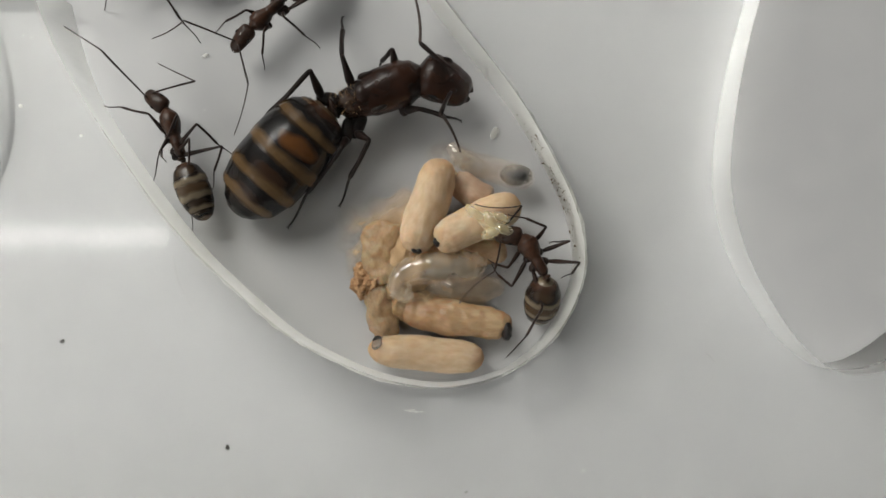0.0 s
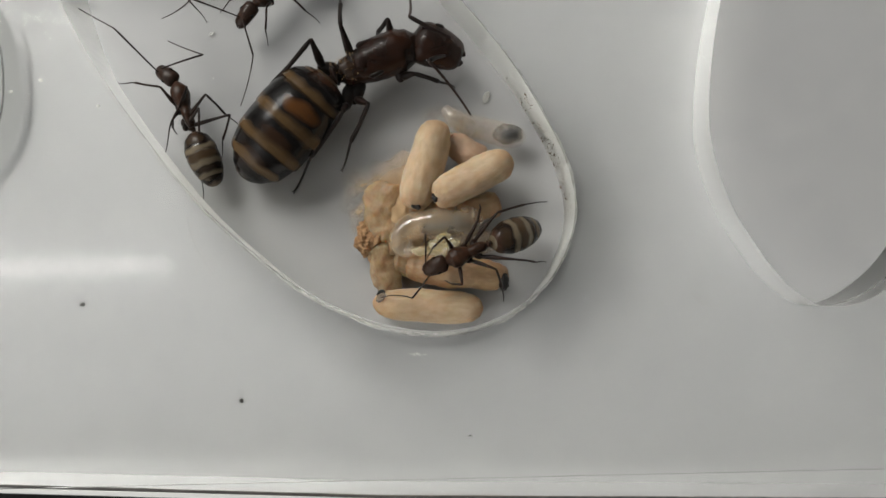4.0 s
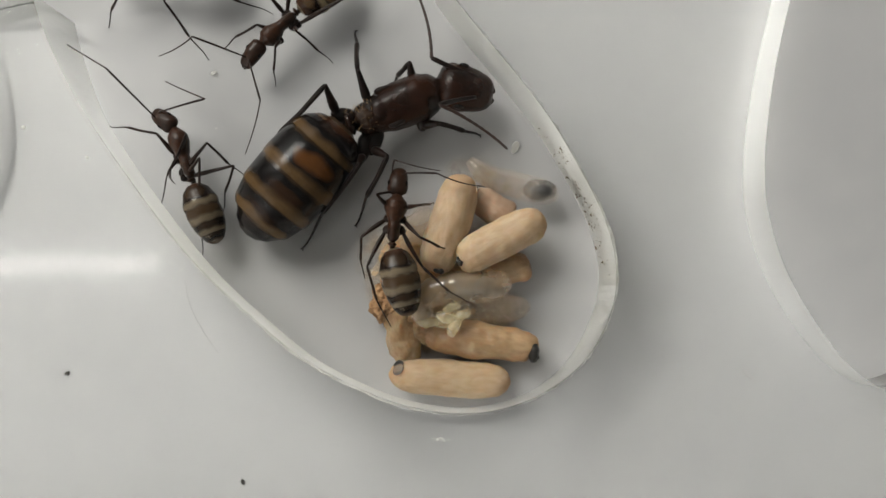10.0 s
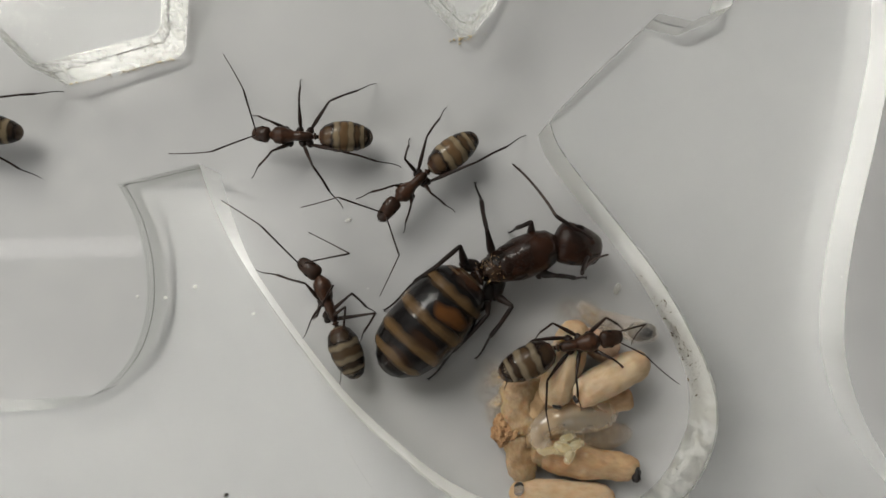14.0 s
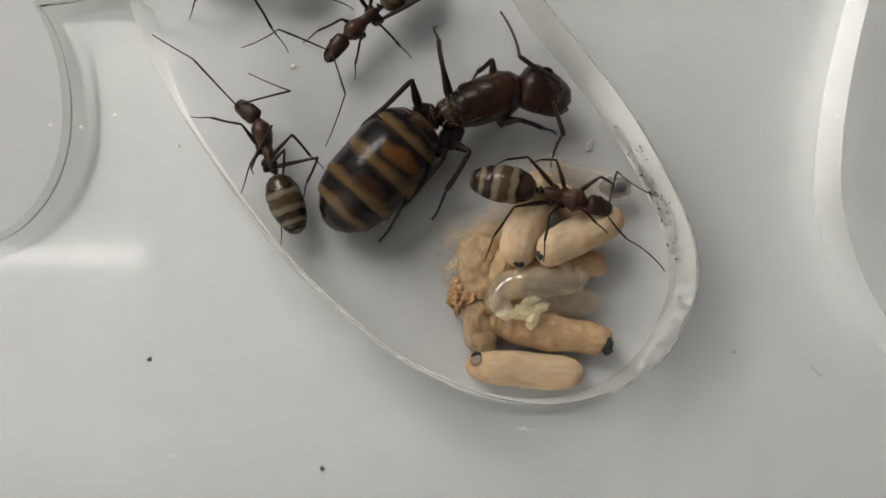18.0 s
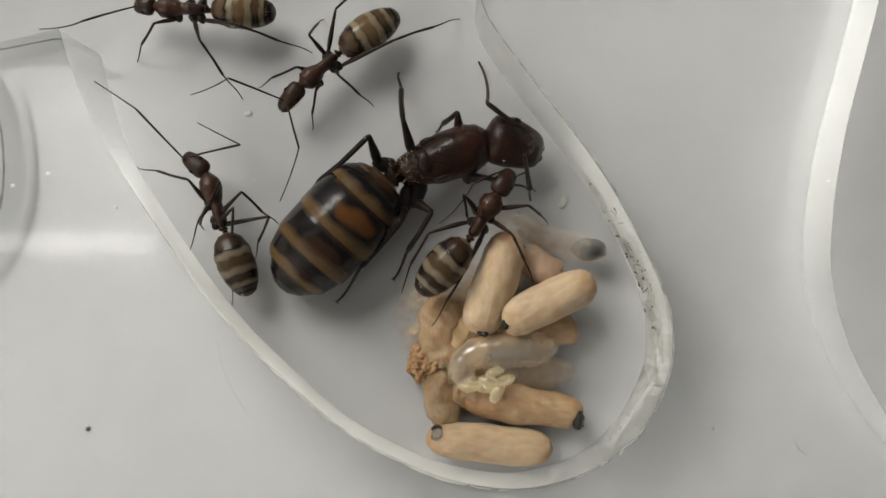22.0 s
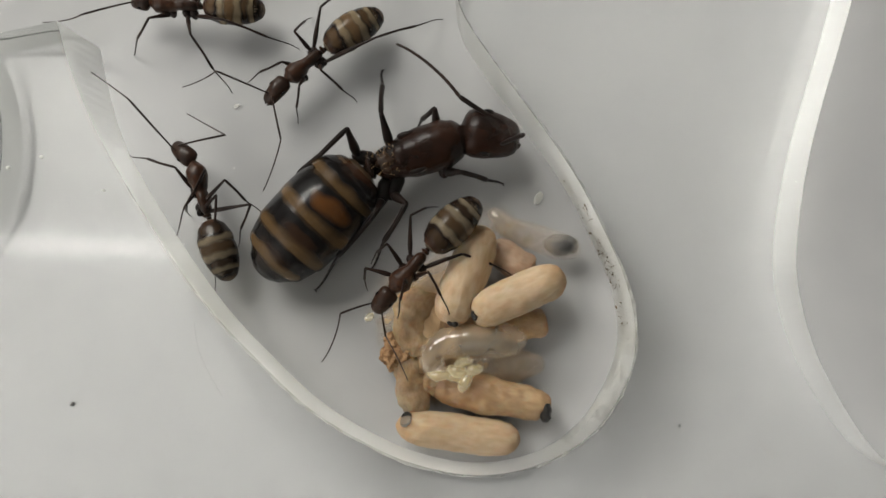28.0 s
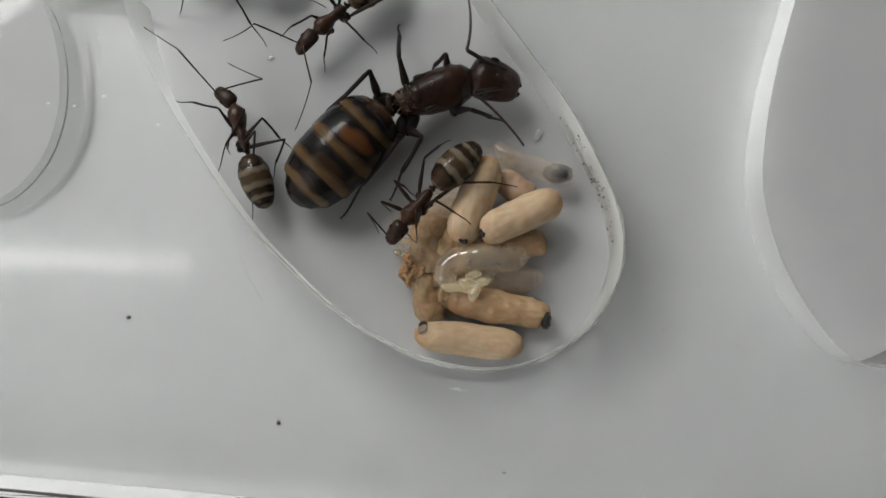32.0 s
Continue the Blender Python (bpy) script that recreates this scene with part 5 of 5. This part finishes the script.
def at_jaws(t, ahead, down):
    """The place before the roaming worker's jaws."""
    for a, b in zip(ROAMER, ROAMER[1:]):
        if a[0] <= t <= b[0]:
            f = (t - a[0]) / (b[0] - a[0])
            x, y, z, yaw = (p + (q - p) * f for p, q in zip(a[1:5], b[1:5]))
            return pose((x + ahead * math.cos(radians(yaw))) * MM, (y + ahead * math.sin(radians(yaw))) * MM, (z + down) * MM, 0, 0, yaw)


def motions():
    walk(roamer, [(t, pose(x * MM, y * MM, z * MM, 0, 0, yaw)) for t, x, y, z, yaw, bend in ROAMER])
    walk(r_gaster, [(t, mm(Matrix.Rotation(radians(bend), 4, "Z") @ Matrix.Rotation(radians(curve_at([(0, -42), (1.5, -42), (3, -36), (6, 0), (18, 0), (19, -15), (20, -25), (21, -20), (22.5, 0), (32, 0)], t)[0]), 4, "Y") @ along((-0.2, 0, 0), (-4.1, 0, -0.2)))) for t, x, y, z, yaw, bend in ROAMER])
    steps = [
        [(0, -34, -35, 113, 113), (1, -61, -44, 143, 116), (2, -37, -60, 160, 168), (3, -49, -33, 94, 130), (6, -16, -43, 59, 149), (7, -27, -32, 56, 137), (8, -31, -51, 92, 123), (9, 0, -44, 50, 143), (10, -73, -65, 51, 153), (11, -32, -42, 49, 151), (12, -55, -56, 127, 122), (12.5, -47, -34, 88, 104), (13, -56, -13, 58, 87), (16, -30, -30, 24, 121), (16.5, -28, -27, 76, 116), (17, -24, -26, 127, 111), (18, -29, -22, 50, 89), (19, -34, -17, 1, 87), (20, 1, -41, 42, 145), (21, -28, -57, 34, 143), (21.33, -33, -57, 92, 147), (21.67, -37, -56, 149, 150), (22, -37, -53, -158, 154), (22.5, -31, -66, 154, 153), (23, 6, -70, 77, 152), (24, -118, -87, -148, 152), (25, 40, -74, 25, 124), (28, 174, -75, -146, 123), (29, -100, -77, 133, 112), (30, -32, -66, 70, 94), (31, -108, -75, 135, 119), (32, -164, -70, -155, 139)],
        [(0, -41, 0, 121, 104), (1, -90, -4, 147, 60), (2, -61, -68, 106, 157), (3, -51, -12, 129, 105), (6, -6, -46, 137, 66), (7, 10, -9, 119, 76), (8, -28, -11, 130, 88), (9, 22, -13, 116, 79), (10, 47, -12, 132, 68), (11, 77, -11, 136, 40), (11.5, 33, -37, 130, 90), (12, -33, -57, 158, 141), (12.5, 10, -31, 141, 114), (13, 40, -3, 147, 86), (16, 34, -4, 130, 96), (17, 12, -4, 139, 98), (18, 23, -14, 123, 91), (19, -15, -15, 94, 133), (20, -13, -13, 96, 137), (21, 37, -8, 118, 117), (22, 108, -55, 77, 160), (23, 28, -36, 82, 136), (24, 66, -69, 61, 120), (25, 42, -51, 86, 75), (28, -71, -61, 148, 107), (29, -49, -28, 145, 73), (30, -69, -9, 150, 50), (31, -17, -34, 139, 86), (32, -65, -59, 166, 92)],
        [(0, -90, -6, 164, 50), (1, -74, -7, 173, 64), (1.5, -73, -38, 130, 100), (2, -33, -55, 58, 137), (2.5, -42, -32, 110, 101), (3, -28, -12, 152, 65), (6, 42, -10, 150, 66), (7, 69, -12, 160, 33), (8, 40, -18, 116, 85), (9, 80, -13, 147, 54), (10, 77, -11, 159, 49), (11, 25, -14, 166, 52), (12, 38, -6, 163, 63), (13, 85, -3, 180, 58), (16, 81, -4, 147, 57), (17, 38, -4, 144, 91), (18, 22, -11, 148, 81), (19, 32, -13, 121, 111), (20, 38, -12, 122, 112), (21, 42, -34, 124, 81), (22, 68, -8, 138, 52), (23, 43, -45, 92, 103), (24, 42, -36, 53, 122), (25, -18, -37, 144, 87), (28, -44, -8, 151, 56), (29, -79, -12, 166, 59), (30, -33, -13, 180, 14), (31, -37, -15, 156, 28), (32, -70, -12, 163, 40)],
        [(0, 103, -54, -65, 101), (1, 42, -49, -56, 104), (1.5, 57, -31, -108, 118), (2, 52, -11, -148, 133), (2.5, 63, -27, -106, 132), (3, 59, -45, -59, 132), (6, 129, -60, -178, 134), (7, -10, -45, -41, 117), (8, -53, -64, 1, 119), (9, -11, -78, -32, 111), (10, 10, -55, -85, 127), (11, -148, -66, 103, 131), (12, -130, -81, 107, 119), (13, -5, -53, -25, 95), (16, -15, -18, -38, 46), (16.5, -8, -62, -26, 87), (17, -170, -74, 152, 128), (18, 7, -81, -32, 103), (19, 31, -59, -76, 114), (20, -8, -29, -51, 69), (21, 0, -14, -49, 56), (22, -27, -14, -53, 71), (23, -17, -45, -75, 136), (24, -37, -33, -118, 112), (25, 32, -26, -124, 141), (28, 32, -14, -64, 106), (29, 14, -14, -69, 122), (30, 3, -57, -57, 156), (31, 3, -15, -61, 127), (32, 5, -22, -71, 123)],
        [(0, 6, -9, -100, 116), (1, 14, -7, -89, 113), (2, 38, -13, -151, 66), (3, 1, -9, -141, 75), (6, 59, -10, -142, 36), (7, 68, -10, -141, 25), (8, 6, -21, -118, 25), (9, 62, -7, -121, 20), (10, 19, -38, -132, 84), (11, 54, -36, -127, 63), (12, 46, -59, -133, 104), (13, 34, -8, -113, 53), (16, 14, -64, -101, 80), (17, 52, -70, -123, 97), (18, 44, -52, -127, 80), (19, 70, -68, 179, 146), (20, 66, -61, -151, 93), (21, 46, -49, -141, 73), (22, -32, -42, -98, 56), (23, -20, -44, -131, 54), (24, -77, -44, -117, 85), (25, -60, -12, -112, 65), (26.5, -12, -24, -102, 96), (28, 42, -39, -107, 126), (29, 18, -38, -146, 103), (30, -2, -21, -129, 74), (31, -12, -49, -56, 112), (32, -13, -18, -101, 132)],
        [(0, -24, -42, -123, 138), (1, -22, -28, -115, 127), (2, -35, -15, -159, 87), (3, -51, -12, -156, 69), (6, -12, -13, -140, 14), (7, 42, -13, -140, 20), (8, 41, -11, -138, 15), (9, 55, -11, -145, 19), (10, 73, -5, -145, 24), (11, 19, -46, -165, 108), (12, 47, -38, -152, 90), (13, 91, -7, -129, 64), (16, 72, -4, -168, 23), (17, 74, -3, -146, 24), (18, 67, -20, -156, 58), (19, 74, -5, -171, 36), (20, 69, -7, -171, 27), (21, 44, -8, 179, 27), (22, -14, -8, -175, 17), (23, -18, -61, -152, 158), (24, -65, -37, -133, 75), (25, -54, -11, -130, 91), (28, -22, -14, -140, 89), (29, -23, -16, -150, 76), (30, -13, -19, -146, 74), (31, -21, -36, -119, 121), (32, -22, -18, -150, 73)],
        [(0, -96, -1, 138, 34), (1, -120, -12, 172, 61), (1.33, -76, -24, -168, 97), (1.67, -30, -46, -161, 134), (2, 43, -62, 172, 170), (2.33, -76, -75, -31, 144), (2.67, -77, -38, 12, 119), (3, -53, -7, 44, 93), (6, -39, -7, 6, 50), (7, -43, -8, 41, 93), (8, -79, -9, 0, 99), (9, -43, -9, 12, 69), (10, -81, 58, 5, 101), (11, -89, -9, 0, 82), (12, -93, -6, 25, 70), (13, -70, -8, 30, 83), (14, -31, 4, 5, 98), (15, 3, 28, -8, 114), (16, 46, 54, -2, 129), (16.5, 40, 18, 34, 90), (17, 15, -9, 72, 52), (17.5, -41, -13, 83, 80), (18, -97, -7, 92, 107), (18.5, -47, 4, 82, 76), (19, 2, 19, 85, 45), (19.33, 39, 28, 78, 66), (19.67, 79, 40, 79, 86), (20, 127, 48, 91, 107), (21, 153, 58, 125, 115), (21.5, 105, 22, 122, 70), (22, 62, -4, 146, 26), (22.5, 13, -4, 144, 44), (23, -35, -6, 143, 61), (23.33, -69, 14, 161, 84), (23.67, -103, 40, 165, 108), (24, -157, 62, 141, 131), (24.5, -100, 22, 173, 134), (25, -65, -23, 162, 136), (26, -86, 23, 154, 108), (27, -137, 56, 111, 81), (28, 150, 39, 45, 53), (28.33, 95, 25, 15, 69), (28.67, 54, -3, 8, 84), (29, 12, -28, 21, 100), (29.33, 44, -6, -15, 107), (29.67, 61, 28, -39, 115), (30, 62, 66, -64, 122), (31, 168, 55, 68, 126), (31.5, -148, 62, 142, 134), (32, -122, 44, -160, 141)],
        [(0, 96, -8, -71, 127), (1, 121, -6, -99, 110), (1.5, 82, -3, -108, 112), (2, 44, -6, -117, 115), (3, 21, -6, -138, 123), (4.5, 2, -2, -90, 85), (6, -8, 14, -45, 47), (7, 7, -9, -65, 63), (8, -5, -9, -70, 72), (9, 5, -8, -56, 24), (10, -49, -6, -86, 16), (11, -23, -8, -96, 3), (12, -71, -7, -72, 7), (13, -73, -10, -20, 13), (14, -21, -35, -37, 36), (15, 45, -34, -73, 59), (16, 97, -8, -88, 82), (17, 18, -10, -67, 52), (18, 87, -7, -38, 9), (19, 108, -7, -104, 135), (20, 102, -26, -104, 114), (20.5, 65, -29, -51, 100), (21, 39, -7, -8, 85), (21.33, -4, 14, 11, 105), (21.67, -48, 42, 11, 126), (22, -122, 58, -27, 146), (23, -167, 68, -89, 76), (23.33, 91, 55, -155, 84), (23.67, 51, 23, -155, 91), (24, 14, -3, -134, 99), (25, 14, -6, -139, 90), (26, 37, 12, -104, 76), (27, 67, 12, -65, 63), (28, 90, -6, -30, 49), (28.5, 39, 5, -60, 60), (29, -10, -11, -89, 71), (29.33, -53, 9, -72, 84), (29.67, -97, 35, -74, 96), (30, -161, 50, -104, 109), (30.33, 150, 16, -106, 103), (30.67, 105, -8, -84, 96), (31, 53, -7, -50, 90), (32, 10, -8, -99, 120)],
    ]
    for k, ((hip, upper, lower, l1, l2), rows) in enumerate(zip(r_limbs, steps)):
        limb_walk(upper, lower, (lambda t, p=hip: r_turn(t) @ p) if k > 5 else (lambda t, p=hip: p), l1, rows)
    walk(r_head, [(t, mm(r_turn(t) @ along((2.55, 0, 0.05), (4.3, 0, -0.35)))) for t in (0, 1, 1.5, 2, 2.5, 32)])
    nods = [
        (0, -43), (1, -46), (2, -60), (3, -52), (6, -29), (8, -41), (9, -30), (11, -30), (12, -34), (13, -32), (16, -46), (17, -44), (19, -38), (20, -33), (21, -35), (22, -35), (23, -38), (24, -38), (25, -36), (28, -25), (29, -25), (32, -33)
    ]
    walk(queen_head, [(t, pose(5.1 * MM, 0.3 * MM, 0.1 * MM, 0, 8, yaw)) for t, yaw in nods])
    feels = [
        [(0, -62, -1, 164, 46), (2, -36, -4, 170, 68), (6, -49, -2, 173, 70), (8, -42, -17, 178, 118), (9, -82, -3, 171, 41), (11, -78, 1, 166, 68), (12, -57, 2, 172, 36), (13, -60, 2, 158, 14), (16, -23, -1, 170, 58), (17, -40, -1, 164, 53), (19, -43, -3, 176, 67), (20, -34, 0, 178, 55), (21, -28, -1, 173, 66), (22, -38, -2, 160, 69), (23, -21, -3, 169, 55), (24, -36, -4, 167, 78), (25, -30, -3, 169, 71), (26.5, -73, 0, 163, 39), (28, -115, -1, 156, 7), (28.5, -72, 1, 164, 42), (29, -30, -2, 171, 76), (32, -72, -3, 168, 66)],
        [(0, 37, -51, -96, 121), (0.5, 97, -42, -169, 106), (1, 80, -41, -169, 87), (2, 19, -45, -87, 63), (3, 49, -60, -76, 85), (4, 79, -57, -123, 114), (6, 116, -31, -125, 149), (8, 78, -34, -136, 107), (9, 121, -37, -138, 143), (11, 95, -34, -160, 96), (12, 36, -56, -68, 130), (13, 110, -51, -132, 163), (16, -166, -78, -160, 151), (16.5, 29, -71, -37, 131), (17, -2, -44, -51, 111), (19, 14, -41, -75, 117), (20, 26, -53, -67, 135), (21, 27, -68, -50, 146), (22, 20, -45, -82, 129), (23, 13, -44, -79, 132), (24, 12, -47, -82, 128), (25, 20, -55, -47, 141), (28, 12, -77, 4, 156), (29, 35, -63, -62, 146), (32, 101, -39, -146, 112)],
    ]
    for s, (upper, lower, l1, l2), rows in zip((1, -1), q_feelers, feels):
        limb_walk(upper, lower, lambda t, p=Vector((2.15, 0.55 * s, 0.75)): p, l1, rows)
    rest = pose(2.55 * MM, 2.55 * MM, 2.1 * MM)
    carried = ((0, 6.15, 6.7, 3.3, -40), (0.5, 6.0, 6.35, 3.3, -45), (1, 6.05, 6.0, 3.3, -55), (1.5, 6.15, 4.6, 2.75, -60), (2, 5.95, 3.75, 2.6, -40), (2.5, 5.25, 3.55, 2.6, -20), (3, 4.8, 2.95, 2.5, -10), (3.5, 4.0, 2.75, 2.4, 0), (5, 2.9, 2.6, 2.15, 0))
    walk(clump, [(t, pose(x * MM, y * MM, z * MM, 0, 0, yaw)) for t, x, y, z, yaw in carried] + [(6, rest), (32, rest)])
    found, dropped = pose(4.2 * MM, 9.7 * MM, 1.3 * MM), pose(-1.9 * MM, 4.6 * MM, 0.3 * MM)
    walk(crumb, [(0, found), (25, found), (26, pose(3.2 * MM, 8.6 * MM, 2.4 * MM))] + [(t, at_jaws(t, 4.45, -0.45)) for t in (27.5, 28, 28.5, 29)] + [(30, dropped), (32, dropped)])


motions()
